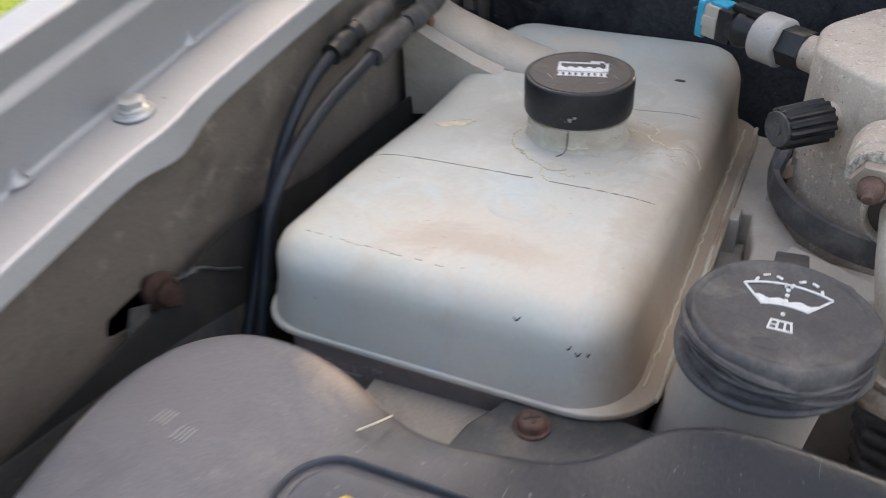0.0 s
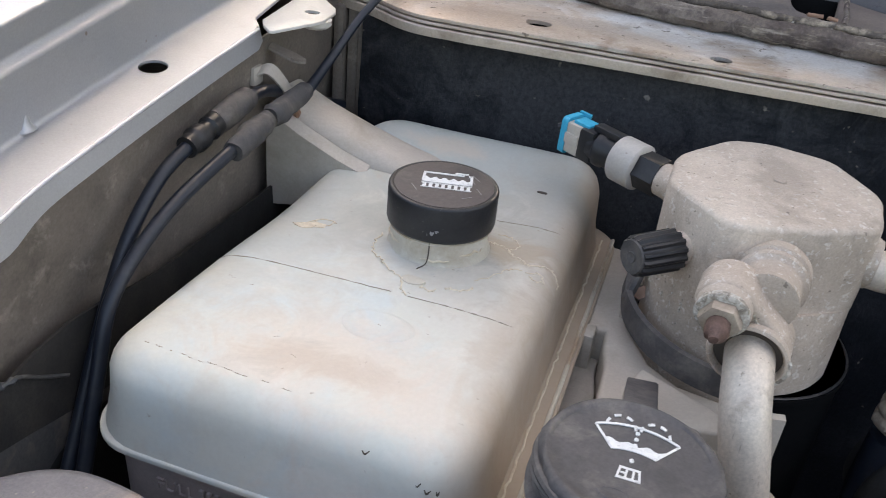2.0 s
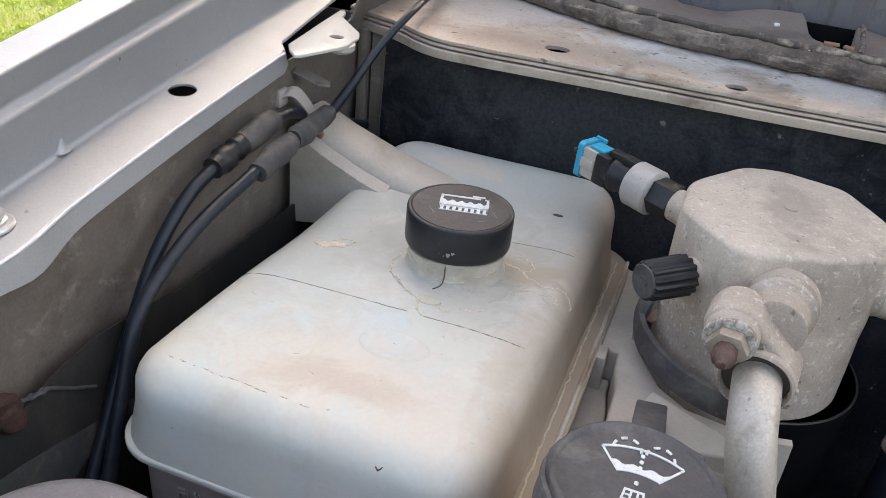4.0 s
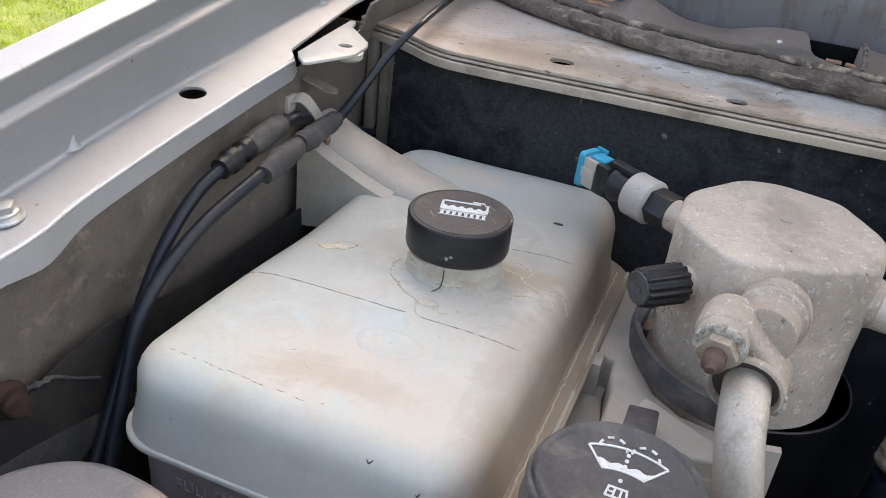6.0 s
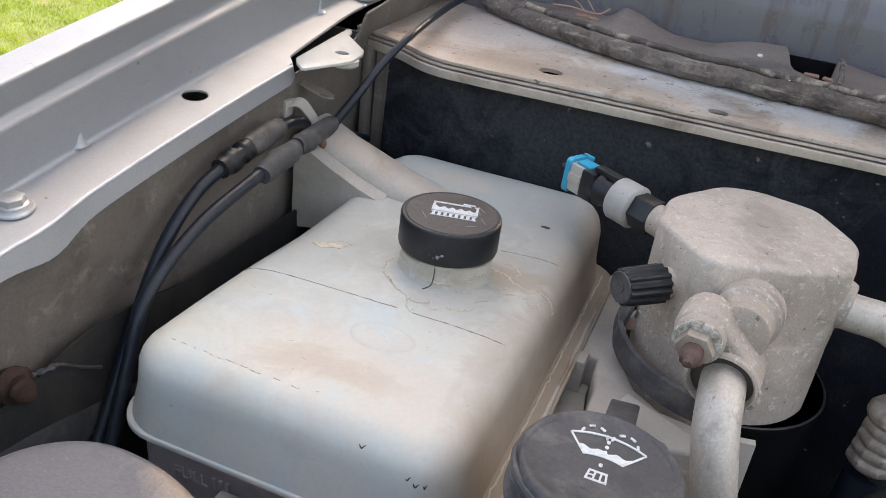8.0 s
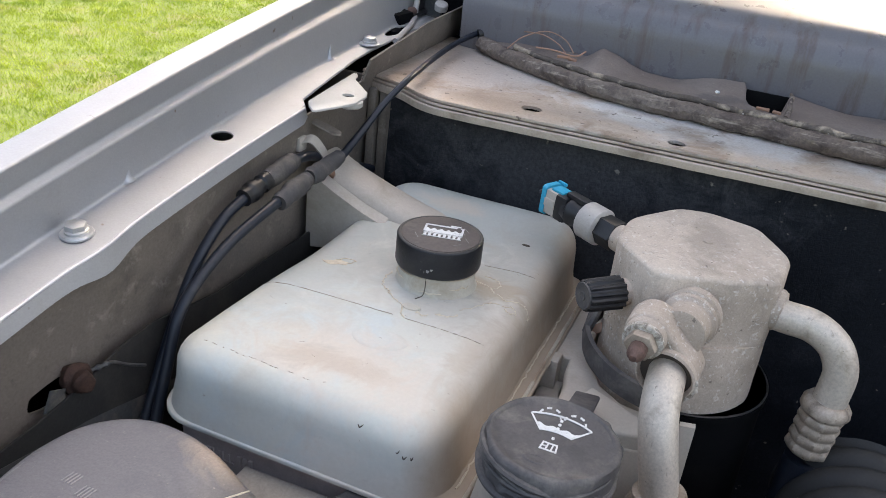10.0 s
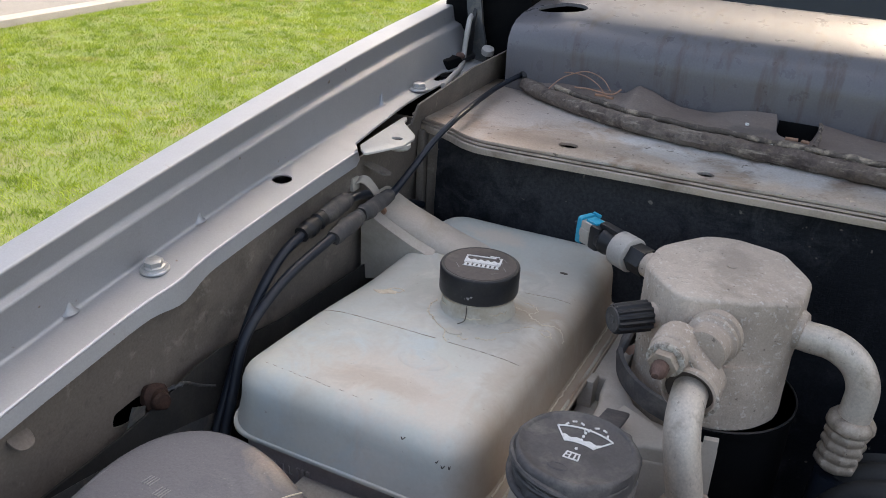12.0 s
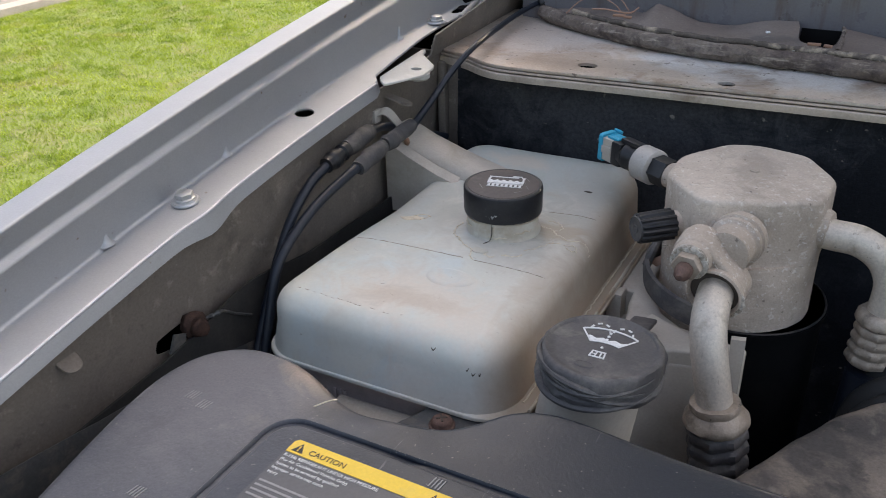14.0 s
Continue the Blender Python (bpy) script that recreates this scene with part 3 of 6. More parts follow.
structure("hinge_well", joined(box(-0.30, -0.224, 0.555, 0.86, 1.010, 1.014), box(-0.30, -0.2, 0.86, 0.866, 1.0, 1.16), box(-0.226, -0.2235, 0.555, 0.86, 1.0, 1.036), box(-0.303, -0.3005, 0.50, 0.90, 0.90, 1.035), box(-0.2045, 0.94, 0.676, 0.81, 1.0, 1.088), box(-0.2035, -0.2005, 0.688, 0.812, 1.0885, 1.0985), box(-0.2045, 0.94, 0.8105, 0.8140, 1.0, 1.108)), M_DARK, "near-black closing panels added for the shade below the hood hinge", "panel")
# added dark sheet: stands for the shade and dirt low on the inner panel
shade_rows = []
for y in lerp_steps(-0.5, 0.515, 50):
    top = 0.945 + 0.012 * math.exp(-((y - 0.27) / 0.05) ** 2) - 0.14 * max(0, 0.21 - y) ** 1.3 + 0.003 * noise.noise(Vector((y * 12, 2, 0)))
    shade_rows.append([(-0.2195 + 0.0010 * k, y, top - (top - 0.6) * (k / 8) ** 1.4) for k in range(9)])
structure("black_shade_sheet", sheet(shade_rows, 0.0016), M_SHADE_BELLOWS, "black sheet added for the shade and dirt on the lower panel", "splash shield")
# wheel housing hump low in the bay
rings = []
for y in lerp_steps(0.06, 0.50, 22):
    h = 0.9265 - 0.17 * (y - 0.213) - 1.2 * max(0.0, y - 0.29) ** 2 + 0.0015 * noise.noise(Vector((y * 20, 3, 0)))
    rings.append([(-0.2190, y, h - 0.006), (-0.2180, y, h), (-0.2168, y, h + 0.0006), (-0.2160, y, h - 0.002), (-0.2157, y, h - 0.03), (-0.2100, y, 0.7), (-0.2090, y, 0.6)])
structure("wheel_housing", sheet(rings, 0.0015), M_BRACKET, "dark grey dusty wheel housing below the tank", "wheel housing")

# firewall with its black insulation
structure("firewall", box(-0.300, 0.95, 0.547, 0.551, 0.58, 1.0345), M_INNER, "dusty painted steel firewall", "wall")
insulation = bmesh.new()
pts = [[(x, 0.5365 + 0.002 * noise.noise(Vector((x * 14, z * 14, 0))) + 0.0012 * noise.noise(Vector((x * 50, z * 50, 3))), z) for z in lerp_steps(0.62, 1.0305, 34)] for x in lerp_steps(-0.2025, 0.94, 90)]
structure("firewall_insulation", sheet(pts, 0.006), M_WALL, "black textured insulation mat on the firewall", "insulation")
# pressed uprights in the corner beside the mat
corner_post = structure("corner_post", joined(box(-0.2240, -0.2165, 0.5335, 0.5465, 0.62, 1.030, 0.003), box(-0.2150, -0.2075, 0.5365, 0.5465, 0.62, 1.030, 0.002), box(-0.2068, -0.2037, 0.534, 0.5465, 0.62, 1.028, 0.0012)), M_INNER, "dusty pressed steel post in the bay corner", "panel")

# cowl shelf in front of the windscreen
front = [(-0.236, 0.545), (-0.225, 0.540), (-0.210, 0.535), (-0.200, 0.5315), (-0.188, 0.5250), (-0.172, 0.5160), (-0.157, 0.5120), (-0.132, 0.5120), (-0.09, 0.5145), (-0.03, 0.518), (0.03, 0.521), (0.09, 0.525), (0.13, 0.527), (0.2, 0.531), (0.4, 0.537), (0.95, 0.542)]
outline = [(q.x, q.y + 0.002 + 0.0006 * noise.noise(Vector((q.x * 60, 0, 0)))) for q in along([(*p, 0) for p in front], 8)] + [(0.95, 0.70), (-0.236, 0.70)]
cowl = structure("cowl_panel", moved(prism(outline, -0.0022, 0.0, 0.0007, 2), Matrix.Translation((0, 0, 1.0395))), M_COWL, "dusty beige steel cowl shelf with rust specks", "cowl panel")
slot = lambda x, y, r, st: moved(lathe([(r, -0.02), (r, 0.02)], 26), Matrix.Translation((x, y, 1.039)) @ Matrix.Diagonal((st, 1, 1, 1)))
cut(cowl, slot(-0.094, 0.5405, 0.0062, 1.25), slot(0.0125, 0.5355, 0.0052, 1.2))
fold = [(x, y - 0.0010) for x, y in outline[:-2]] + [(x, y + 0.0075) for x, y in outline[:-2]][::-1]
structure("cowl_fold", moved(prism(fold, -0.0016, 0.0, 0.0005, 2), Matrix.Translation((0, 0, 1.0364))), M_EDGE, "folded steel layer below the cowl shelf", "trim")
lip = [(x, y - 0.0022) for x, y in outline[:-2]] + [(x, y + 0.0060) for x, y in outline[:-2]][::-1]
structure("cowl_lip", moved(prism(lip, -0.0056, 0.0, 0.0010, 3), Matrix.Translation((0, 0, 1.0338))), M_EDGE, "folded beige steel lip under the cowl shelf", "trim")
# upturned end of the shelf
up = [[(-0.2225 + 0.002 * k - 0.04 * max(0, y - 0.6), y, 1.038 + h) for k, h in enumerate((0, 0.006, 0.013, 0.0185 + 0.01 * min(1, (y - 0.52) / 0.1)))] for y in lerp_steps(0.519, 0.72, 16)]
structure("cowl_end_flange", sheet(up, 0.0016), M_INNER, "upturned dusty flange at the end of the cowl", "trim")

# rounded plastic cowl cover and the windscreen behind it
def cover_path(x):
    w = 0.012 * math.exp(-((x + 0.21) / 0.03) ** 2)
    prof = [(0.664, 1.036), (0.662, 1.060), (0.661, 1.080), (0.663, 1.091), (0.669, 1.099), (0.679, 1.105), (0.695, 1.109), (0.74, 1.115), (0.80, 1.122), (0.815, 1.121), (0.822, 1.112)]
    return [(x, y + w + 0.03 * max(0, x - 0.1) ** 2, z - 0.4 * w) for y, z in prof]
cover = structure("cowl_cover", sheet([cover_path(x) for x in lerp_steps(-0.206, 0.95, 70)], 0.003), M_COWLTOP, "dark grey rounded plastic cowl cover, streaked", "cowl cover", 50)
cut(cover, moved(lathe([(0.016, -0.05), (0.016, 0.05)], 30), Matrix.Translation((-0.172, 0.722, 1.115)) @ Matrix.Diagonal((1.5, 1, 1, 1))))
structure("windscreen", moved(box(-0.5, 0.95, -0.003, 0.003, 0, 0.9, 0.002), Matrix.Translation((0, 0.835, 1.10)) @ Matrix.Rotation(radians(-58), 4, "X")), M_GLASS, "dark windscreen above the cowl", "windscreen")

# closing of the bay out of sight, near-black to stand for its deep shade
structure("bay_floor", box(-0.258, 0.95, -0.55, 0.53, 0.57, 0.60), M_DARK, "plain floor of the engine bay, shade put into its near-black colour", "floor")
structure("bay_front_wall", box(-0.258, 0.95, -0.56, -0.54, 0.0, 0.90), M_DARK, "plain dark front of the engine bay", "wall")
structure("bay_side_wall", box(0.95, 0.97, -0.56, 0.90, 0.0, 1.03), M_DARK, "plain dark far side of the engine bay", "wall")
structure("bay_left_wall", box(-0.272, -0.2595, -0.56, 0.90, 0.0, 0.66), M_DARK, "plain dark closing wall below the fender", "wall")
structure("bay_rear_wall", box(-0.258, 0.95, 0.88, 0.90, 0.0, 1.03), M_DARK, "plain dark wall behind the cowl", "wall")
# raised hood, of which only a corner by the hinge shows
hood = structure("hood", moved(box(-0.262, 0.95, -1.05, 0.0, 0.0, 0.02, 0.006), Matrix.Translation((0, 0.93, 1.24)) @ Matrix.Rotation(radians(-78), 4, "X")), M_PAINT, "raised hood over the engine bay", "hood")


# ---- coolant tank ----
TX0, TX1, TY0, TY1, TZ = -0.1955, -0.033, 0.2475, 0.5215, 0.9665
tank = thing("coolant_tank", (-0.11, 0.38, 0.80), "yellowed white plastic coolant tank with stained sides", "coolant tank")
rr = (0.026, 0.030, 0.024, 0.026)
def shell_ring(d, z):
    ring = rounded(TX0 + d, TX1 - d, TY0 + d, TY1 - d, 0.02, z, 8, [max(0.004, r - d) for r in rr])
    out, per = [], len(ring) // 4
    for i, p in enumerate(ring):
        out.append(p)
        if i % per == per - 1:
            q = ring[(i + 1) % len(ring)]
            out += [tuple(a + (b - a) * k / 15 for a, b in zip(p, q)) for k in range(1, 15)]
    return out


rings = [shell_ring(-0.0026, 0.9262), shell_ring(-0.0023, 0.9275), shell_ring(-0.0015, 0.9310), shell_ring(-0.0004, 0.9365), shell_ring(0.0006, 0.941), shell_ring(0.0012, 0.947)]
R = 0.0155
for s in range(1, 8):
    a = math.pi / 2 * s / 7
    rings.append(shell_ring(0.0015 + R * (1 - math.cos(a)), TZ - R + R * math.sin(a)))
rings += [shell_ring(0.018 + 0.005 * k, TZ + 0.0007) for k in range(1, 12)]
shell_bm = roughen(loft(rings), 0.0007, 16)
for v in shell_bm.verts:  # narrower and swollen towards the firewall
    v.co.x += 0.042 * max(0.0, v.co.y - 0.275) * min(1.0, max(0.0, (-0.11 - v.co.x) / 0.08))
    q = min(1.0, max(0.0, (v.co.y - 0.455) / 0.055))
    v.co.z += (0.0085 * q * q * (3 - 2 * q) - 0.0025 * math.exp(-((v.co.y - 0.395) / 0.045) ** 2)) * min(1.0, max(0.0, (v.co.z - 0.940) / 0.022))
TOP = BVHTree.FromBMesh(shell_bm)
part("shell", shell_bm, M_TANK, tank, "", 60)


def top_z(x, y):
    """Height of the tank's upper skin."""
    hit = TOP.ray_cast(Vector((x, y, 1.2)), Vector((0, 0, -1)))[0]
    return hit.z if hit else TZ
fl = rounded(TX0 - 0.0030, TX1 + 0.0135, TY0 - 0.0040, TY1 + 0.002, 0.02, 0, 8, (0.028, 0.03, 0.024, 0.034))
part("flange", moved(prism(fl, 0.9240, 0.9264, 0.0009, 3), Matrix()), M_TANK, tank, "browned moulded rim", 60)
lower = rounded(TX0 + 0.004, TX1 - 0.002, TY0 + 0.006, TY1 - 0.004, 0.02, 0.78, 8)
part("lower_shell", loft([lower, inset(lower, -0.002, 0.9), inset(lower, -0.003, 0.9245)]), M_TANK_BASE, tank, "grimy grey lower half, shade put into its colour")
lettering("level_mark", "FULL", 0.0085, 0.0005, M_TANK_BASE, Matrix.Translation((-0.1665, TY0 + 0.0026, 0.9035)) @ Matrix.Rotation(radians(90), 4, "X"), tank)
part("level_bars", joined(*[box(-0.146 + 0.0035 * k, -0.144 + 0.0035 * k, TY0 + 0.0022, TY0 + 0.004, 0.9035, 0.910, 0.0003) for k in range(3)]), M_TANK_BASE, tank)

part("moulded_ring", moved(lathe([(0.0155, -0.0010), (0.0135, 0.0000), (0.0118, 0.0007), (0.0100, 0.0008), (0.0080, 0.0003), (0.0050, 0.0000)], 40, 0.03), Matrix.Translation((-0.098, 0.313, top_z(-0.098, 0.313))) @ Matrix.Diagonal((1.2, 0.8, 0.8, 1))), M_TANK, tank, "", 80)
# moulding lines and scratches
def scratch(points, r=0.0004):
    return tube(points, lambda s: r * (0.35 + 0.65 * math.sin(math.pi * min(1, max(0, s)))), 5, 3)
zt = TZ + 0.0009
def skin_line(points, n, lift=0.0001):
    return [(q.x, q.y, top_z(q.x, q.y) + lift) for q in along([(x, y, 0) for x, y in points], n)]


def faint(seed, r):
    return lambda q: 0.00004 + r * max(0.0, 0.45 + 1.1 * noise.noise(Vector((q * 16, seed, 0))))


part("mould_line", tube(skin_line([(-0.188, 0.3345), (-0.16, 0.337), (-0.13, 0.338), (-0.102, 0.3395)], 16), faint(4, 0.00036), 5, 0), M_LINE, tank, "dark moulding line")
part("mould_line", tube(skin_line([(-0.094, 0.3395), (-0.074, 0.3405), (-0.057, 0.340), (-0.046, 0.340)], 16), faint(7, 0.00042), 5, 0), M_LINE, tank, "dark moulding line")
part("mould_line", tube(skin_line([(-0.078, 0.428), (-0.062, 0.4305), (-0.045, 0.432)], 14), faint(2, 0.00032), 5, 0), M_LINE, tank, "dark moulding line")
rnd = random.Random(23)
for k in range(12):
    x, y, a = rnd.uniform(-0.175, -0.055), rnd.uniform(0.275, 0.49), rnd.uniform(-0.5, 0.9)
    if (x + 0.0985) ** 2 + (y - 0.3935) ** 2 < 0.034 ** 2:
        continue
    ln = rnd.uniform(0.001, 0.0035)
    part("scratch", tube(skin_line([(x, y), (x + ln * 0.5 * math.cos(a), y + ln * 0.5 * math.sin(a) + 0.0002), (x + ln * math.cos(a), y + ln * math.sin(a))], 3, 0.0), 0.00010, 4, 0), M_LINE, tank, "fine dark scratch")
rnd = random.Random(5)
dash = -0.176
while dash < -0.111:
    ln = rnd.uniform(0.0008, 0.0030) if dash < -0.150 else rnd.uniform(0.003, 0.007)
    yy = 0.2640 - 0.028 * (dash + 0.176) + rnd.uniform(-0.0004, 0.0004)
    part("scratch", tube(skin_line([(dash, yy), (dash + ln * 0.5, yy - 0.0003), (dash + ln, yy - 0.0002)], 5, 0.00005), faint(dash * 900, 0.00028), 5, 0), M_LINE, tank, "dark scratch")
    dash += ln + (rnd.uniform(0.001, 0.004) if dash < -0.135 else 0.006)
for x, z, dx in ((-0.0765, 0.9605, 0.003), (-0.0555, 0.953, 0.002), (-0.052, 0.951, 0.0025), (-0.0475, 0.952, 0.0012)):
    part("scratch", scratch([(x, 0.2502, z), (x + dx * 0.4, 0.2499, z - 0.0014), (x + dx, 0.2500, z + 0.0008)], 0.0004), M_CRACK, tank, "dark scratch")
part("tar_spot", moved(roughen(lathe([(0.0026, 0), (0.0024, 0.0006), (0.0008, 0.001)], 10), 0.0009, 300), Matrix.Translation((-0.0631, 0.4667, top_z(-0.0631, 0.4667))) @ Matrix.Diagonal((1.1, 0.5, 0.5, 1))), M_CRACK, tank, "black tar spot")
# dried coolant round the neck and a splash
def residue(x, y, r, seed, flat=0.0006, sx=1.0, sy=1.0, turn=0.0):
    rnd = random.Random(seed)
    ring = [(r * (0.55 + 0.6 * rnd.random()) * math.cos(a), r * (0.55 + 0.6 * rnd.random()) * math.sin(a)) for a in (2 * math.pi * k / 13 for k in range(13))]
    return moved(prism(smooth_ring(ring, 3), -0.0004, flat, 0.0002, 1), Matrix.Translation((x, y, top_z(x, y) + 0.0002)) @ Matrix.Rotation(turn, 4, "Z") @ Matrix.Diagonal((sx, sy, 1, 1)))
part("residue", residue(-0.160, 0.379, 0.0062, 3, 0.0002, 1.5, 0.55, 0.4), M_STAIN, tank, "pale dried splash")
# filler neck
NX, NY = -0.0985, 0.3935
NZ = top_z(NX, NY - 0.030) - 0.0004
neck = part("filler_neck", moved(lathe([(0.0262, -0.0020), (0.0254, -0.0002), (0.0247, 0.0006), (0.0243, 0.0018), (0.0242, 0.0052), (0.0241, 0.0090), (0.0239, 0.0122), (0.0250, 0.0126), (0.0252, 0.0142), (0.0242, 0.0148), (0.0220, 0.0165)], 56, 0.004), Matrix.Translation((NX, NY, NZ))), M_NECK, tank, "cream threaded filler neck", 45)
part("neck_dirt", moved(lathe([(0.0236, 0.0), (0.0251, 0.0006), (0.0252, 0.0013), (0.0240, 0.0018)], 48, 0.02), Matrix.Translation((NX, NY, NZ + 0.0108))), M_FLANGE, neck, "brown dirt ring")
part("neck_seam", tube([(NX + 0.0030, NY - 0.0246, NZ + 0.0122), (NX + 0.0030, NY - 0.0249, NZ + 0.0050), (NX + 0.0022, NY - 0.0262, NZ + 0.0014), (NX - 0.0004, NY - 0.0300, NZ + 0.0006)], 0.0003, 5, 4), M_CRACK, neck)
for k, (a0, a1, h, amp) in enumerate(((205, 238, 0.0062, 0.0026), (268, 300, 0.0030, 0.0012), (312, 345, 0.0055, 0.0020), (180, 206, 0.0040, 0.0018))):
    tide = [(NX + 0.0246 * math.cos(a), NY + 0.0246 * math.sin(a), NZ + h + amp * noise.noise(Vector((a * 7, k, 0)))) for a in lerp_steps(radians(a0), radians(a1), 14)]
    part("tide_mark", tube(tide, lambda q: 0.0002 + 0.0004 * math.sin(math.pi * q), 6, 2), M_STAIN, neck, "pale dried coolant line")
part("drip", moved(roughen(lathe([(0.0048, -0.0006), (0.0044, 0.0007), (0.0030, 0.0011), (0.0012, 0.0012)], 14), 0.0008, 250, 2), Matrix.Translation((NX + 0.0020, NY - 0.0405, top_z(NX, NY - 0.040))) @ Matrix.Diagonal((1.25, 0.8, 1, 1))), M_NECK, neck, "dried drip")
def crust(points, seed, r=0.0005, wav=0.0014, z=None):
    rnd = random.Random(seed)
    line = [q + Vector((rnd.uniform(-wav, wav), rnd.uniform(-wav, wav), 0)) for q in along([(x, y, 0) for x, y in points], 6)]
    line = [Vector((q.x, q.y, top_z(q.x, q.y) + 0.0001)) for q in line]
    return tube([tuple(q) for q in line], lambda s: r * (0.6 + 0.8 * noise.noise(Vector((s * 25, seed, 0))) ** 2 * 3), 6, 3)


for seed, (r, line) in enumerate((
        (0.0007, [(-0.1260, 0.388), (-0.1262, 0.378), (-0.1235, 0.370), (-0.1180, 0.364), (-0.1110, 0.357), (-0.1030, 0.353), (-0.0985, 0.3430), (-0.0955, 0.3400)]),
        (0.0007, [(-0.0920, 0.3500), (-0.0870, 0.3480), (-0.0850, 0.3505)]),
        (0.0008, [(-0.0760, 0.406), (-0.0680, 0.405), (-0.0610, 0.3990), (-0.0545, 0.3955), (-0.0500, 0.3950), (-0.0440, 0.3990), (-0.0390, 0.3985), (-0.0360, 0.393)]),
        (0.0006, [(-0.0710, 0.3675), (-0.0650, 0.3755), (-0.0600, 0.3855), (-0.0545, 0.3880)]),
        (0.0006, [(-0.0500, 0.3845), (-0.0450, 0.3830), (-0.0425, 0.3870), (-0.0470, 0.3900), (-0.0510, 0.3870)]),
        (0.0009, [(-0.0820, 0.3535), (-0.0750, 0.3550), (-0.0700, 0.3605)]),
        (0.0005, [(-0.0730, 0.4160), (-0.0660, 0.4150), (-0.0605, 0.4085), (-0.0640, 0.4040)]),
        (0.0006, [(-0.170, 0.3765), (-0.1645, 0.3791), (-0.1587, 0.3864), (-0.1514, 0.3866), (-0.1576, 0.3783), (-0.1645, 0.3791)]),
        (0.0005, [(-0.1240, 0.4560), (-0.1190, 0.4600), (-0.1120, 0.4590), (-0.1060, 0.4570), (-0.1000, 0.4540)]))):
    part("crust", crust(line, seed + 1, r * 0.75, 0.0009), M_STAIN, tank, "pale dried coolant crust")
part("residue", residue(-0.110, 0.452, 0.0045, 17, 0.0002, 1.6, 0.6, 0.1), M_STAIN, tank, "pale dried splash")
edge_line = [(-0.0285 + 0.0014 * noise.noise(Vector((y * 210, 3, 0))), y, 0.9266 + 0.0003 * noise.noise(Vector((y * 60, 8, 0)))) for y in lerp_steps(0.505, 0.268, 60)]
part("sealant_edge", tube(edge_line, lambda s: 0.00055 + 0.0004 * noise.noise(Vector((s * 70, 1, 0))), 6, 0), M_STAIN, tank, "cracked tan sealant line")
seam_line = [(-0.0222 + 0.0005 * noise.noise(Vector((y * 60, 9, 0))), y, 0.9270) for y in lerp_steps(0.508, 0.262, 40)]
part("rim_bead", tube(seam_line, 0.0011, 8, 0), M_FLANGE, tank, "brown edge bead")
# mounting arm to the fender
def arm_ring(x, zf, y0, y1, zb):
    h = min(0.016, zf - zb - 0.001)
    mid, half = (y0 + y1) / 2, (y1 - y0) / 2
    return [(x, y0, zb), (x, y1, zb)] + [(x, mid + half * math.cos(a) ** 0.7 if math.cos(a) > 0 else mid - half * abs(math.cos(a)) ** 0.7, zf - h + h * math.sin(a)) for a in lerp_steps(0.0, math.pi, 12)]
part("mounting_arm", loft([arm_ring(-0.2215, 0.998, 0.449, 0.494, 0.955), arm_ring(-0.200, 0.988, 0.450, 0.494, 0.955), arm_ring(-0.172, 0.9795, 0.450, 0.492, 0.958), arm_ring(-0.150, 0.9745, 0.449, 0.488, 0.962), arm_ring(-0.130, 0.9715, 0.447, 0.482, 0.964), arm_ring(-0.112, 0.9685, 0.447, 0.472, 0.964)]), M_CREAM, tank, "cream moulded arm", 30)
part("mounting_web", loft([[(x, 0.4425, z0), (x, 0.4505, z0), (x, 0.4505, z1 + 0.001), (x, 0.4425, z1 - 0.002)] for x, z0, z1 in ((-0.2215, 0.932, 0.9935), (-0.200, 0.936, 0.9825), (-0.178, 0.952, 0.973), (-0.160, 0.958, 0.9672))]), M_CREAM, tank, "cream web plate")

# ---- coolant tank cap ----
prof = [(0.0250, 0.0), (0.0262, 0.0006), (0.0266, 0.002), (0.0266, 0.0176), (0.0263, 0.0184), (0.0256, 0.0188), (0.0246, 0.0188), (0.0238, 0.0184)]
cap = part("cap", moved(lathe(prof, 64), Matrix.Translation((NX, NY, 0.9785))), M_CAP, tank, "round black plastic cap with white symbol", 50)
part("top_disc", moved(lathe([(0.0240, 0.0), (0.0240, 0.0004), (0.0228, 0.0007)], 64), Matrix.Translation((NX, NY, 0.9969))), M_CAPTOP, cap, "dusty flat top")
TOPC = Matrix.Translation((NX + 0.0005, NY + 0.003, 0.9977)) @ Matrix.Rotation(radians(14), 4, "Z")


def flat_poly(points, z0=0.0, z1=0.0003):
    bm = bmesh.new()
    a = [bm.verts.new((x, y, z0)) for x, y in points]
    b = [bm.verts.new((x, y, z1)) for x, y in points]
    n = len(points)
    bm.faces.new(b)
    bm.faces.new(a[::-1])
    for i in range(n):
        bm.faces.new((a[i], a[(i + 1) % n], b[(i + 1) % n], b[i]))
    return bm


def bar(x0, y0, x1, y1, w, z1=0.0003):
    d = Vector((x1 - x0, y1 - y0)).normalized() * (w / 2)
    n = Vector((-d.y, d.x))
    return flat_poly([(x0 - d.x - n.x, y0 - d.y - n.y), (x1 + d.x - n.x, y1 + d.y - n.y), (x1 + d.x + n.x, y1 + d.y + n.y), (x0 - d.x + n.x, y0 - d.y + n.y)], 0, z1)


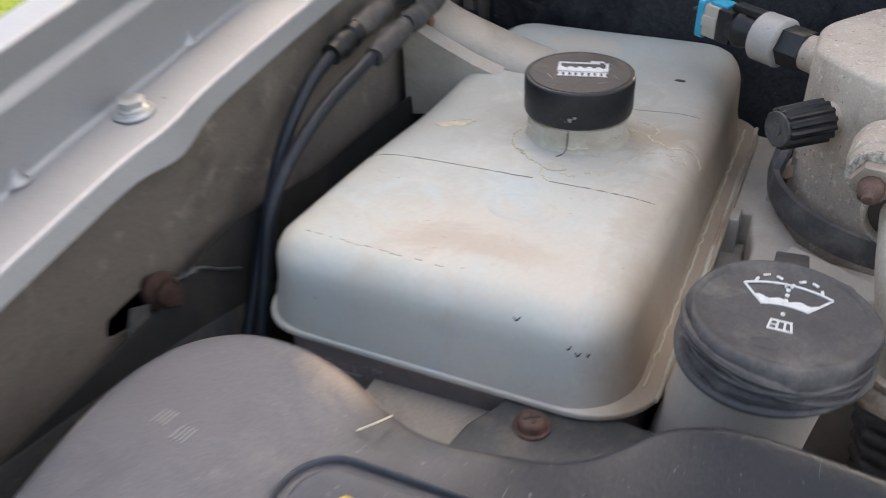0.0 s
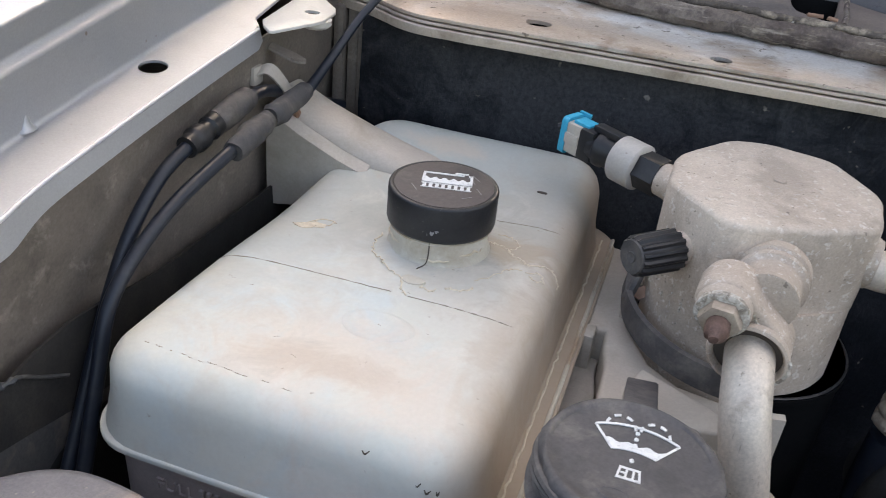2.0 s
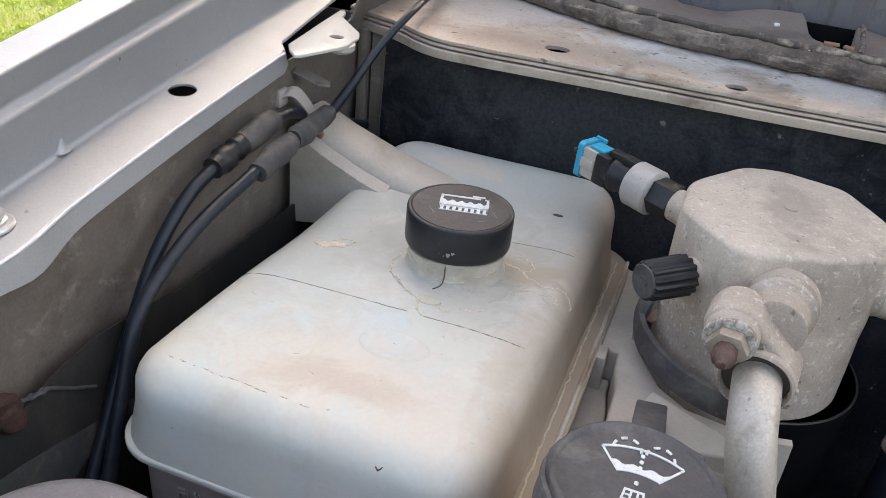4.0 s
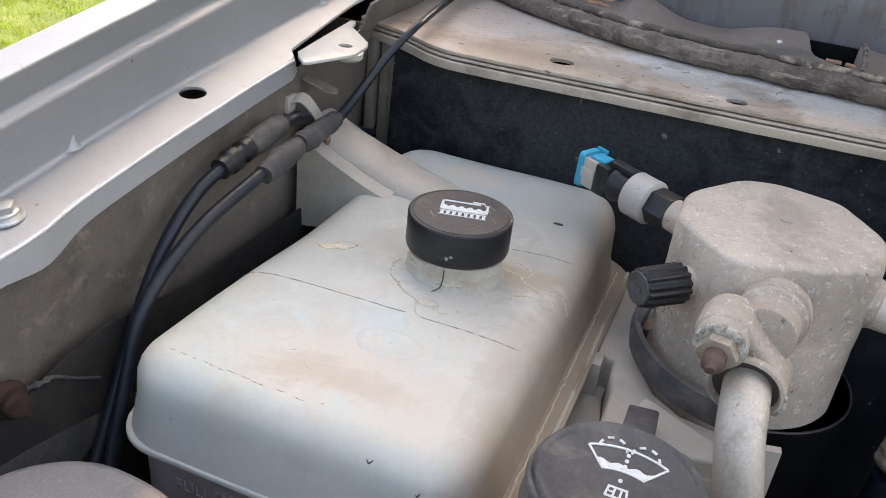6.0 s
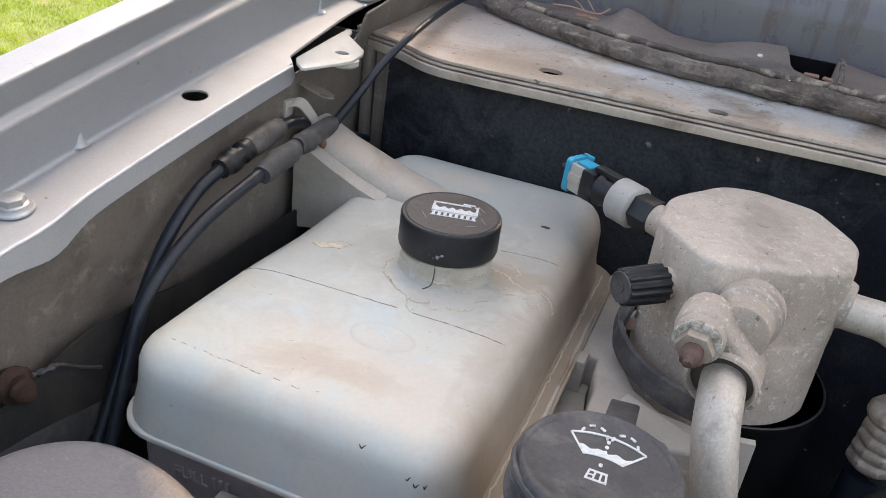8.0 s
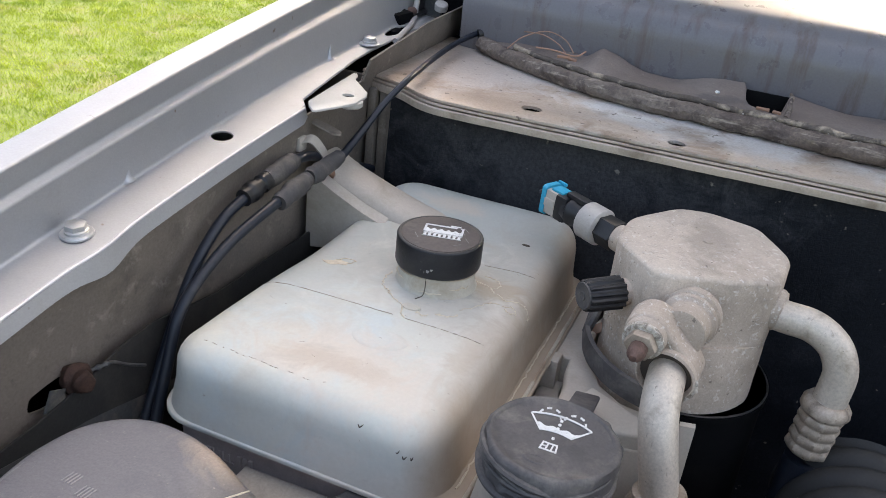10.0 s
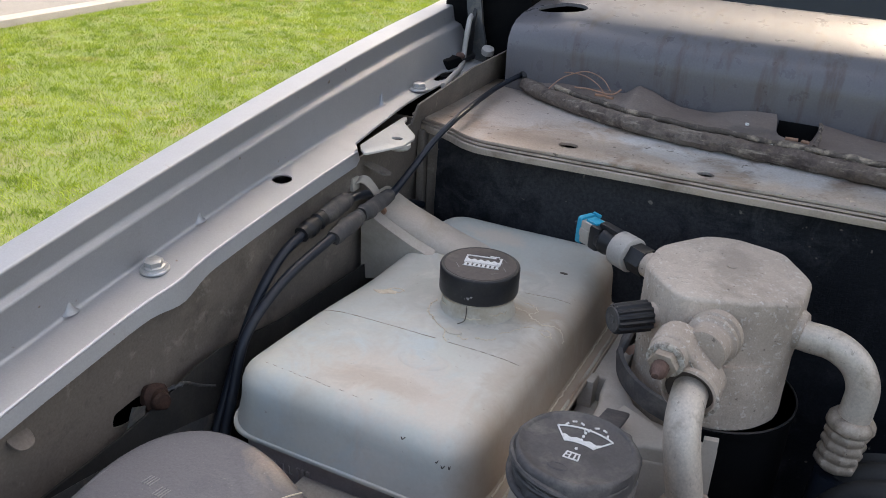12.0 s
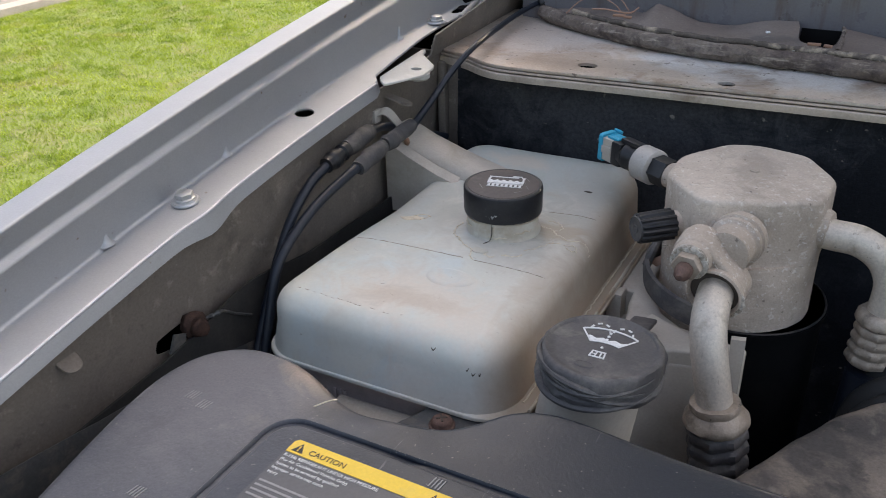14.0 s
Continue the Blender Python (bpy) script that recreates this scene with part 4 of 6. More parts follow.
# tank outline with wavy level, spout and a row of bars
W, Hh = 0.0115, 0.0068
sym = [bar(-W, Hh, W * 0.62, Hh, 0.0013), bar(W, Hh, W * 0.92, Hh, 0.0013), bar(-W, Hh, -W, -0.0028, 0.0013), bar(W, Hh, W, -0.0028, 0.0013), bar(-W, -0.0028, W, -0.0028, 0.0013), bar(W * 0.35, Hh + 0.002, W * 0.8, Hh + 0.002, 0.0013)]
wave = [(-W, -0.0028)] + [(-W + 2 * W * k / 24, 0.0012 + 0.0011 * math.sin(k * 1.35)) for k in range(25)] + [(W, -0.0028)]
sym.append(flat_poly(wave, 0, 0.00035))
part("symbol", moved(joined(*sym), TOPC), M_WHITE, cap, "white printed tank symbol")
bars = [bar(-0.0105 + 0.003 * k, -0.0078, -0.0105 + 0.003 * k, -0.0054, 0.0017) for k in range(8)] + [bar(-0.0118, -0.0088, 0.0118, -0.0088, 0.0005), bar(-0.0118, -0.0045, 0.0118, -0.0045, 0.0005)]
part("print_bars", moved(joined(*bars), TOPC), M_WHITE, cap, "row of white printed bars")
for k, (dx, dz, q) in enumerate(((0.0, 0.0, 0.0016), (0.0022, 0.0012, 0.0008), (-0.0018, -0.0010, 0.0009))):
    part("chip", moved(roughen(prism([(q * (0.6 + 0.5 * math.sin(5 * a + k)) * math.cos(a), q * (0.6 + 0.4 * math.sin(3 * a)) * math.sin(a)) for a in lerp_steps(0, 5.7, 9)], -0.0004, 0.0002, 0.00005, 1), 0.0003, 700), aim((NX + 0.0042 + dx, NY - 0.0262, 0.9845 + dz), (0.16, -0.98, 0))), M_SCUFF, cap, "grey scuff")

for x0, y0, x1, y1 in ((0.010, 0.010, 0.0135, 0.0025), (0.012, 0.0115, 0.0155, 0.0060), (0.0145, -0.002, 0.0170, -0.0075), (-0.0165, -0.004, -0.0135, -0.010), (0.0085, -0.0135, 0.0125, -0.0115)):
    part("scratch", moved(bar(x0, y0, x1, y1, 0.0003, 0.0001), TOPC @ Matrix.Translation((0, -0.003, 0))), M_SCUFF, cap, "fine grey scratch")

# ---- washer reservoir ----
WX, WY, WZ = 0.0142, 0.2680, 0.9785
washer = thing("washer_reservoir", (0.02, 0.36, 0.80), "cream plastic washer fluid reservoir beside the coolant tank", "washer reservoir")
neck_pts = [(0.0275, -0.15), (0.0280, -0.11), (0.0268, -0.06), (0.0260, -0.026), (0.0250, -0.012)]
lean_neck = Matrix(((1, 0, 0.16, 0), (0, 1, -0.02, 0), (0, 0, 1, 0), (0, 0, 0, 1)))
part("filler_neck", moved(lathe(neck_pts, 40, 0.012), Matrix.Translation((WX, WY + 0.002, WZ)) @ lean_neck), M_CREAM, washer, "cream filler neck")
body = [(-0.006, 0.300), (0.000, 0.300), (0.010, 0.331), (0.030, 0.345), (0.066, 0.352), (0.073, 0.356), (0.072, 0.380), (0.050, 0.3845), (0.030, 0.3875), (0.0145, 0.399), (0.0015, 0.423), (-0.0025, 0.452), (0.004, 0.485), (0.0, 0.503), (-0.0245, 0.506), (-0.0245, 0.4165), (-0.0105, 0.4165), (-0.0095, 0.4030), (-0.0060, 0.3870), (-0.0055, 0.365)]
part("tank_body", prism(body, 0.78, 0.924, 0.003, 3), M_CREAM, washer, "", 50)
part("well_floor", prism([(-0.0245, 0.300), (-0.007, 0.300), (-0.007, 0.386), (-0.0105, 0.405), (-0.0105, 0.4155), (-0.0245, 0.4155)], 0.78, 0.906, 0.002, 2), M_CREAM, washer, "recessed floor of the well")
part("rib", prism([(-0.0245, 0.4040), (-0.0150, 0.4040), (-0.0150, 0.4160), (-0.0245, 0.4160)], 0.90, 0.9262, 0.0012, 2), M_CREAM, washer)
part("rib", prism([(-0.0060, 0.4320), (0.0, 0.4320), (-0.0015, 0.462), (-0.0060, 0.462)], 0.90, 0.9290, 0.0012, 2), M_CREAM, washer)
part("shelf", prism([(0.014, 0.336), (0.034, 0.3465), (0.062, 0.3525), (0.045, 0.366), (0.012, 0.382), (0.006, 0.366), (0.010, 0.348)], 0.90, 0.9325, 0.002, 3), M_CREAM, washer, "cream stepped shelf")
part("upright_plate", loft([[(0.0655, 0.3505, z), (0.0735, 0.3525, z), (0.073, 0.3565, z), (0.065, 0.3545, z)] for z in (0.82, 0.945, 0.947)]), M_CREAM, washer, "cream upright plate")

# ---- washer cap ----
TILTW = Matrix.Translation((WX, WY, WZ)) @ Matrix.Rotation(radians(-1), 4, "X") @ Matrix.Diagonal((1, 1, 0.86, 1))
cp = [(0.0268, -0.0235), (0.0300, -0.0228), (0.0318, -0.0205), (0.0322, -0.0175), (0.0310, -0.0160), (0.0322, -0.0135), (0.0322, -0.0075), (0.0318, -0.0035), (0.0308, -0.0012), (0.0294, -0.0003), (0.0282, -0.0006), (0.0274, -0.0016), (0.0235, -0.0018), (0.010, -0.0012)]
wcap = part("cap", moved(roughen(roughen(lathe(cp, 96, 0.012), 0.0016, 75, 5, -0.003), 0.0011, 210, 2, -0.003), TILTW), M_RUBBER, washer, "dusty dark grey rubber cap with white symbol", 50)
fold = [(0.0321 * math.cos(a), 0.0321 * math.sin(a), -0.016 + 0.0065 * math.sin(a * 1.0 + 0.6)) for a in lerp_steps(radians(95), radians(345), 24)]
part("skirt_fold", moved(tube(fold, lambda s: 0.0005 + 0.0019 * math.sin(math.pi * s), 8, 3), TILTW), M_RUBBER, wcap, "rumpled rubber fold")
fold = [(0.0319 * math.cos(a), 0.0319 * math.sin(a), -0.011 - 0.0055 * math.sin(a * 1.0 + 0.9)) for a in lerp_steps(radians(150), radians(330), 18)]
part("skirt_fold", moved(tube(fold, lambda s: 0.0005 + 0.0016 * math.sin(math.pi * s), 8, 3), TILTW), M_RUBBER, wcap, "rumpled rubber fold")
for a0, a1, z0, dz, ph, w in ((170, 300, -0.0205, 0.004, 0.2, 0.0012), (200, 340, -0.0075, -0.0045, 2.2, 0.0011), (230, 350, -0.0130, 0.005, 3.0, 0.0010), (150, 250, -0.0100, 0.004, 1.5, 0.0010)):
    fold = [(0.0322 * math.cos(a), 0.0322 * math.sin(a), z0 + dz * math.sin(a * 1.3 + ph)) for a in lerp_steps(radians(a0), radians(a1), 16)]
    part("skirt_fold", moved(tube(fold, lambda s, w=w: 0.0003 + w * math.sin(math.pi * s), 7, 3), TILTW), M_RUBBER, wcap, "rumpled rubber fold")
tw = prism([(-0.008, 0.0), (0.007, 0.0), (0.0068, 0.0745), (0.0055, 0.0760), (-0.0065, 0.0740), (-0.0072, 0.0725)], -0.0022, 0.0, 0.0008, 2)
part("tether_tab", moved(tw, Matrix.Translation((WX + 0.0015, WY + 0.022, WZ - 0.0140)) @ Matrix.Rotation(radians(2), 4, "Z") @ Matrix.Rotation(radians(-18), 4, "X")), M_RUBBER, wcap, "grey rubber tether tab")
TOPW = TILTW @ Matrix.Translation((0.0001, 0.0060, -0.0013)) @ Matrix.Diagonal((0.89, 1.10, 1, 1))


def arc(cx, cy, r, a0, a1, w, n=12, z1=0.0005):
    o = [(cx + (r + w / 2) * math.cos(a), cy + (r + w / 2) * math.sin(a)) for a in lerp_steps(radians(a0), radians(a1), n)]
    i = [(cx + (r - w / 2) * math.cos(a), cy + (r - w / 2) * math.sin(a)) for a in lerp_steps(radians(a1), radians(a0), n)]
    return flat_poly(o + i, 0, z1)


ws = 0.0009
glass = [arc(0, -0.031, 0.0405, 66, 114, ws), arc(0, -0.031, 0.0290, 73, 107, ws), bar(-0.0164, 0.0058, -0.0085, -0.0032, ws), bar(0.0164, 0.0058, 0.0085, -0.0032, ws)]
fluid = [(0.029 * math.cos(a), -0.031 + 0.029 * math.sin(a)) for a in lerp_steps(radians(73), radians(107), 10)] + [(-0.0120 + 0.024 * k / 16, 0.0006 + 0.0007 * math.sin(k * 1.25)) for k in range(17)]
glass.append(flat_poly(fluid, 0, 0.00045))
part("symbol", moved(joined(*glass), TOPW), M_WHITE, wcap, "white printed windscreen outline")
jets = [arc(s * 0.0068, 0.0075, 0.0058, a0, a0 + 26, 0.0011, 4) for s in (-1, 1) for a0 in (0, 50, 100, 150)]
jets += [moved(flat_poly([(0.0009 * math.cos(a), 0.0009 * math.sin(a)) for a in lerp_steps(0, 5.6, 8)], 0, 0.0005), Matrix.Translation((0.0, y, 0))) for y in (0.0065, 0.0035, 0.0005, -0.0068)]
part("spray_dots", moved(joined(*jets), TOPW), M_WHITE, wcap, "white printed spray dots")
rear = [bar(-0.0042, -0.0150, 0.0042, -0.0150, ws), bar(-0.0042, -0.0150, -0.0036, -0.0105, ws), bar(0.0042, -0.0150, 0.0036, -0.0105, ws), bar(-0.0036, -0.0105, 0.0036, -0.0105, ws), bar(-0.0012, -0.0148, -0.001, -0.0115, ws), bar(0.0016, -0.0148, 0.0016, -0.0115, ws), bar(-0.0030, -0.0128, -0.001, -0.0128, ws * 0.8)]
part("rear_window_mark", moved(joined(*rear), TOPW), M_WHITE, wcap, "small white printed rear window mark")
part("thumb_mark", moved(lathe([(0.0058, -0.0004), (0.0050, 0.0003), (0.0044, 0.0004), (0.0038, 0.0000)], 24), TOPW @ Matrix.Translation((-0.004, -0.0225, -0.0003)) @ Matrix.Diagonal((1.2, 0.5, 1, 1))), M_RUBBER, wcap)


# ---- air conditioning accumulator ----
AX, AY = 0.0505, 0.4395
acc = thing("accumulator", (AX, AY, 0.86), "oxidised aluminium air conditioning accumulator canister", "accumulator")
HEAD = [(0.0325, 0.3895), (0.0665, 0.4030), (0.0975, 0.4195), (0.1010, 0.4560), (0.0790, 0.4915), (0.0490, 0.4985), (0.0260, 0.4920), (0.0015, 0.4560), (0.0020, 0.4230)]


def head_ring(d, z, blend=0.0):
    """The many-sided outline of the head with rounded corners, drawn in by d; blend: share of a plain circle."""
    out = []
    for k, c in enumerate(HEAD):
        c, p, q = Vector(c), Vector(HEAD[k - 1]), Vector(HEAD[(k + 1) % len(HEAD)])
        a, b = c + (p - c) * 0.20, c + (q - c) * 0.20
        out += [a * (1 - t) ** 2 + c * 2 * t * (1 - t) + b * t * t for t in lerp_steps(0.0, 1.0, 6)]
        out += [b + (c + (q - c) * 0.80 - b) * t for t in (0.25, 0.5, 0.75)]
    mid, ring = Vector((AX, AY)), []
    for p in out:
        v = p - mid
        v = v * (1 - d / v.length)
        v = v * (1 - blend) + v.normalized() * 0.0485 * blend
        ring.append((mid.x + v.x, mid.y + v.y, z))
    return ring


rnd_ = random.Random(8)
can_rings = [head_ring(0, 0.862, 1.0), head_ring(0, 0.90, 1.0), head_ring(0, 0.935, 0.98), head_ring(0.0002, 0.952, 0.9), head_ring(0.0006, 0.962, 0.75), head_ring(0.0010, 0.969, 0.55)]
part("canister", roughen(loft(can_rings), 0.0006, 60), M_ALU, acc, "", 60)
head_rings = [head_ring(0.0012, 0.966, 0.5), head_ring(0.0006, 0.9665, 0.4), head_ring(0.0002, 0.972, 0.2), head_ring(0, 0.982, 0.05), head_ring(0, 0.9985)]
for s_ in range(1, 7):
    a = math.pi / 2 * s_ / 6
    head_rings.append(head_ring(0.0032 * (1 - math.cos(a)), 1.0078 + 0.0040 * math.sin(a)))
head_rings += [head_ring(0.010, 1.0124), head_ring(0.020, 1.0130), head_ring(0.035, 1.0132)]
part("head", roughen(loft(head_rings), 0.0005, 70), M_ALU, acc, "cast head with flattened sides", 60)
part("corrosion_band", joined(*[moved(roughen(lathe([(q * 0.9, -0.0003), (q, 0.0001), (q * 0.4, 0.0004)], 7), 0.0005, 600, k), aim(at, Vector((at[0] - AX, at[1] - AY, 0)))) for k, (q, at) in enumerate((rnd_.uniform(0.0004, 0.0011), head_ring(-0.0001, 0.960 + rnd_.gauss(0, 0.004), 0.78)[rnd_.choice(range(75, 90))]) for _ in range(45))]), M_CRUST, acc, "white granular corrosion")
part("weld_mark", moved(roughen(lathe([(0.0032, 0.0), (0.0030, 0.0007), (0.0012, 0.0010)], 12), 0.0006, 300), Matrix.Translation((0.052, 0.446, 1.0134))), M_ALU, acc, "small weld spot")
# pressure switch with its plug
sw_at, sw_way = Vector((0.008, 0.4455, 0.9985)), Vector((-0.0765, 0.042, 0.003)).normalized()
switch = part("pressure_switch_boss", moved(lathe([(0.0105, -0.014), (0.0098, 0.0), (0.0088, 0.006), (0.0086, 0.011), (0.007, 0.0116)], 28), aim(sw_at, sw_way)), M_ALU, acc, "pale switch boss")
part("hex_body", moved(hexagon(0.0103, 0.011, 0.026), aim(sw_at, sw_way)), M_BLACK, switch, "black hexagon body")
part("collar", moved(lathe([(0.0095, 0.0235), (0.0114, 0.0238), (0.0124, 0.0246), (0.0124, 0.0376), (0.0118, 0.0384), (0.0100, 0.0384)], 36), aim(sw_at, sw_way)), M_COLLAR, switch, "pale grey collar ring", 45)
part("plug", moved(joined(lathe([(0.0088, 0.037), (0.0088, 0.046), (0.0098, 0.0475), (0.0098, 0.0505), (0.0085, 0.052), (0.0080, 0.056)], 24), box(-0.0072, 0.0072, -0.0090, 0.0090, 0.052, 0.062, 0.0022), box(-0.0035, 0.0035, 0.0085, 0.0122, 0.038, 0.056, 0.0012)), aim(sw_at, sw_way)), M_BLACK, switch, "black plug body")
part("plug_insert", moved(joined(box(-0.0065, 0.0065, -0.0085, 0.0085, 0.060, 0.0725, 0.001), box(-0.0075, 0.0075, -0.003, 0.003, 0.062, 0.071, 0.0008)), aim(sw_at, sw_way)), M_CREAM, switch, "pale plug insert")
outer = rounded(-0.0072, 0.0072, -0.0104, 0.0104, 0.0025, 0, 4)
hole = rounded(-0.0056, 0.0056, -0.0086, 0.0086, 0.0018, 0, 4)
clip_rings = [[(x, y, z) for x, y, _ in r] for r, z in ((hole, 0.0705), (outer, 0.0705), (outer, 0.0742), (hole, 0.0748), (hole, 0.0705))]
part("blue_clip", moved(loft(clip_rings, True, False, False), aim(sw_at, sw_way)), M_BLUE, switch, "bright blue locking clip", 40)
for ty in (-0.0065, 0.0, 0.0065):
    part("clip_tooth", moved(box(-0.0086, -0.0060, ty - 0.0014, ty + 0.0014, 0.062, 0.0735, 0.0005), aim(sw_at, sw_way)), M_CREAM, switch, "cream clip tooth")
    part("clip_tooth", moved(box(-0.0092, -0.0072, ty + 0.0018, ty + 0.0042, 0.067, 0.0745, 0.0005), aim(sw_at, sw_way)), M_BLUE, switch, "blue clip tooth")
part("clip_tongue", moved(box(-0.0045, 0.0045, 0.0080, 0.0102, 0.058, 0.0685, 0.0008), aim(sw_at, sw_way)), M_BLUE, switch, "blue tongue")
part("wire_stub", moved(tube([(0.003, 0.003, 0.072), (0.003, 0.003, 0.076), (0.004, 0.002, 0.078)], 0.0022, 8, 4), aim(sw_at, sw_way)), M_BLACK, switch)
# service port with ribbed dust cap
po, pw = Vector((0.0175, 0.4110, 0.9855)), Vector((-0.70, -0.71, 0.02)).normalized()
port = part("service_port", moved(lathe([(0.0105, -0.016), (0.0095, -0.004), (0.0082, 0.0), (0.0082, 0.008), (0.006, 0.0085)], 26), aim(po, pw)), M_ALU, acc, "pale service port boss")
ribbed = []
for z, r in ((0.0072, 0.0088), (0.008, 0.0102), (0.030, 0.0098), (0.0318, 0.0090), (0.0320, 0.0060)):
    ribbed.append([((r - (0.0010 if (i // 2) % 2 else 0)) * math.cos(2 * math.pi * i / 56), (r - (0.0010 if (i // 2) % 2 else 0)) * math.sin(2 * math.pi * i / 56), z) for i in range(56)])
part("corrosion", moved(roughen(lathe([(0.0098, -0.005), (0.0112, -0.0035), (0.0100, -0.001), (0.0085, 0.0)], 30), 0.0010, 350), aim(po, pw)), M_CRUST, port, "white corrosion grains")
capo = part("dust_cap", moved(loft(ribbed), aim(po, pw)), M_BLACK, port, "black ribbed dust cap", 25)
part("cap_face", moved(joined(lathe([(0.0082, 0.0318), (0.0078, 0.0328), (0.0050, 0.0324)], 28), lathe([(0.0028, 0.032), (0.0026, 0.0331), (0.0012, 0.0326)], 16)), aim(po, pw)), M_SLEEVE, port, "dusty cap face")
# inlet fitting: ring, clamp block, bolt, pipe
ring_at = Vector((0.0555, 0.397, 0.990))
fw = Vector((-0.10, -1, 0.03)).normalized()
part("inlet_ring", moved(lathe([(0.0165, 0.0), (0.0165, 0.006), (0.0146, 0.0070), (0.0146, 0.0082), (0.0158, 0.0090), (0.0158, 0.0128), (0.0138, 0.0140), (0.0132, 0.0152), (0.0132, 0.028), (0.012, 0.0285)], 36), aim(ring_at, fw)), M_ALU, acc, "stepped inlet ring", 40)
BOSS, SOCKET = Vector((-0.0130, 0.0095)), Vector((0.0015, -0.0105))
blk = [SOCKET + 0.0168 * Vector((math.cos(a), math.sin(a))) for a in (radians(g) for g in (-150, -110, -70, -30, 10, 45))] + [Vector((0.0080, 0.0060)), Vector((0.0005, 0.0128))]
blk += [BOSS + 0.0125 * Vector((math.cos(a), math.sin(a))) for a in (radians(g) for g in (45, 80, 115, 150, 190))] + [Vector((-0.0180, -0.0040))]
BL = aim((0.0510, 0.3730, 0.9830), (-0.10, -1, -0.16))
block = part("clamp_block", moved(prism(smooth_ring([tuple(q) for q in blk], 5), 0.0, 0.0145, 0.003, 3), BL), M_ALU, acc, "cast peanut clamp block", 50)
NB = BL @ Matrix.Translation((BOSS.x, BOSS.y, 0.0))
part("bolt_boss", moved(lathe([(0.0112, -0.004), (0.0115, 0.0), (0.0115, 0.0165), (0.0106, 0.0180), (0.0085, 0.0182)], 32, 0.006), NB), M_ALU, block, "round bolt boss", 45)
part("washer", moved(roughen(lathe([(0.0108, 0.0175), (0.0112, 0.0182), (0.0112, 0.0202), (0.0100, 0.0210), (0.0080, 0.0211)], 28), 0.0005, 400), NB), M_CRUST, block, "white crusted washer")
part("nut", moved(hexagon(0.0088, 0.0205, 0.0262, 0.001), NB), M_CRIMP, block, "corroded hexagon nut")
part("stud", moved(roughen(lathe([(0.0050, 0.025), (0.0050, 0.0310), (0.0042, 0.0332), (0.0026, 0.0342), (0.0020, 0.0362)], 12), 0.0005, 300), NB), M_RUST, block, "rusty stud end")
P0 = BL @ Vector((SOCKET.x, SOCKET.y, 0.009))
pipe_line = [tuple(P0), (0.0525, 0.3490, 0.9670), (0.0543, 0.3375, 0.9570), (0.0582, 0.3318, 0.9420), (0.0635, 0.3300, 0.920), (0.0650, 0.330, 0.9125)]
part("inlet_collar", moved(lathe([(0.0150, -0.002), (0.0164, 0.0), (0.0170, 0.0020), (0.0167, 0.0042), (0.0155, 0.0050), (0.0145, 0.0040), (0.0140, -0.001)], 40), BL @ Matrix.Translation((SOCKET.x, SOCKET.y, 0.0135))), M_ALU, block, "raised socket rim", 40)
part("socket_floor", moved(lathe([(0.0142, 0.0), (0.0142, 0.0004), (0.0090, 0.0004)], 32), BL @ Matrix.Translation((SOCKET.x, SOCKET.y, 0.0146))), M_CRACK, block, "dark socket groove")
crust_arc = [BL @ Vector((SOCKET.x + 0.0166 * math.cos(a), SOCKET.y + 0.0166 * math.sin(a), 0.0168)) for a in lerp_steps(radians(-75), radians(20), 20)]
part("corrosion", roughen(tube([tuple(q) for q in crust_arc], lambda s: 0.0006 + 0.0012 * math.sin(math.pi * s), 8, 2), 0.0012, 350), M_CRUST, block, "white corrosion grains")
part("casting_line", tube([tuple(BL @ Vector(q)) for q in ((-0.0010, 0.0100, 0.0140), (0.0012, 0.0062, 0.0147), (0.0062, 0.0038, 0.0149), (0.0105, 0.0022, 0.0143))], 0.0006, 6, 4), M_CRUST, block, "pale scrape")
part("inlet_pipe", tube(pipe_line, 0.0104, 28, 8), M_PIPE, acc, "pitted grey aluminium pipe", 60)
hz = Vector((0.0653, 0.330, 0.9135))
hd = Vector((0.022, 0.0, -0.14)).normalized()
def crimped(profile, lobes, depth, turn=0.0):
    """A turned sleeve pinched all round by crimping jaws."""
    rings = []
    for q, z, pinch in profile:
        rings.append([(q * (1 - depth * pinch * abs(math.sin(lobes * a / 2 + turn))) * math.cos(a), q * (1 - depth * pinch * abs(math.sin(lobes * a / 2 + turn))) * math.sin(a), z) for a in lerp_steps(0, 2 * math.pi, 64)[:-1]])
    return loft(rings)


collar_prof = [(0.0116, -0.0035, 0), (0.0140, -0.0032, 0), (0.0147, -0.0012, 0), (0.0140, 0.0016, 0), (0.0158, 0.0034, 0), (0.0183, 0.0062, 0), (0.0188, 0.0092, 0), (0.0176, 0.0120, 0), (0.0158, 0.0132, 0)]
rib_prof = [(0.0150, 0.0128, 0)]
for k in range(5):
    z = 0.0134 + 0.0094 * k
    rib_prof += [(0.0158, z, 0.3), (0.0181, z + 0.0014, 1), (0.0185, z + 0.0038, 1), (0.0180, z + 0.0066, 1), (0.0157, z + 0.0082, 0.3)]
part("crimp_sleeve", moved(roughen(crimped(collar_prof, 8, 0.0), 0.0007, 180), aim(hz, hd, (0, 1, 0))), M_CRIMP, acc, "crimped aluminium ferrule", 40)
part("crimped_hose", moved(roughen(crimped(rib_prof, 8, 0.10), 0.0007, 150), aim(hz, hd, (0, 1, 0))), M_RUBBER, acc, "dusty ribbed hose end", 40)
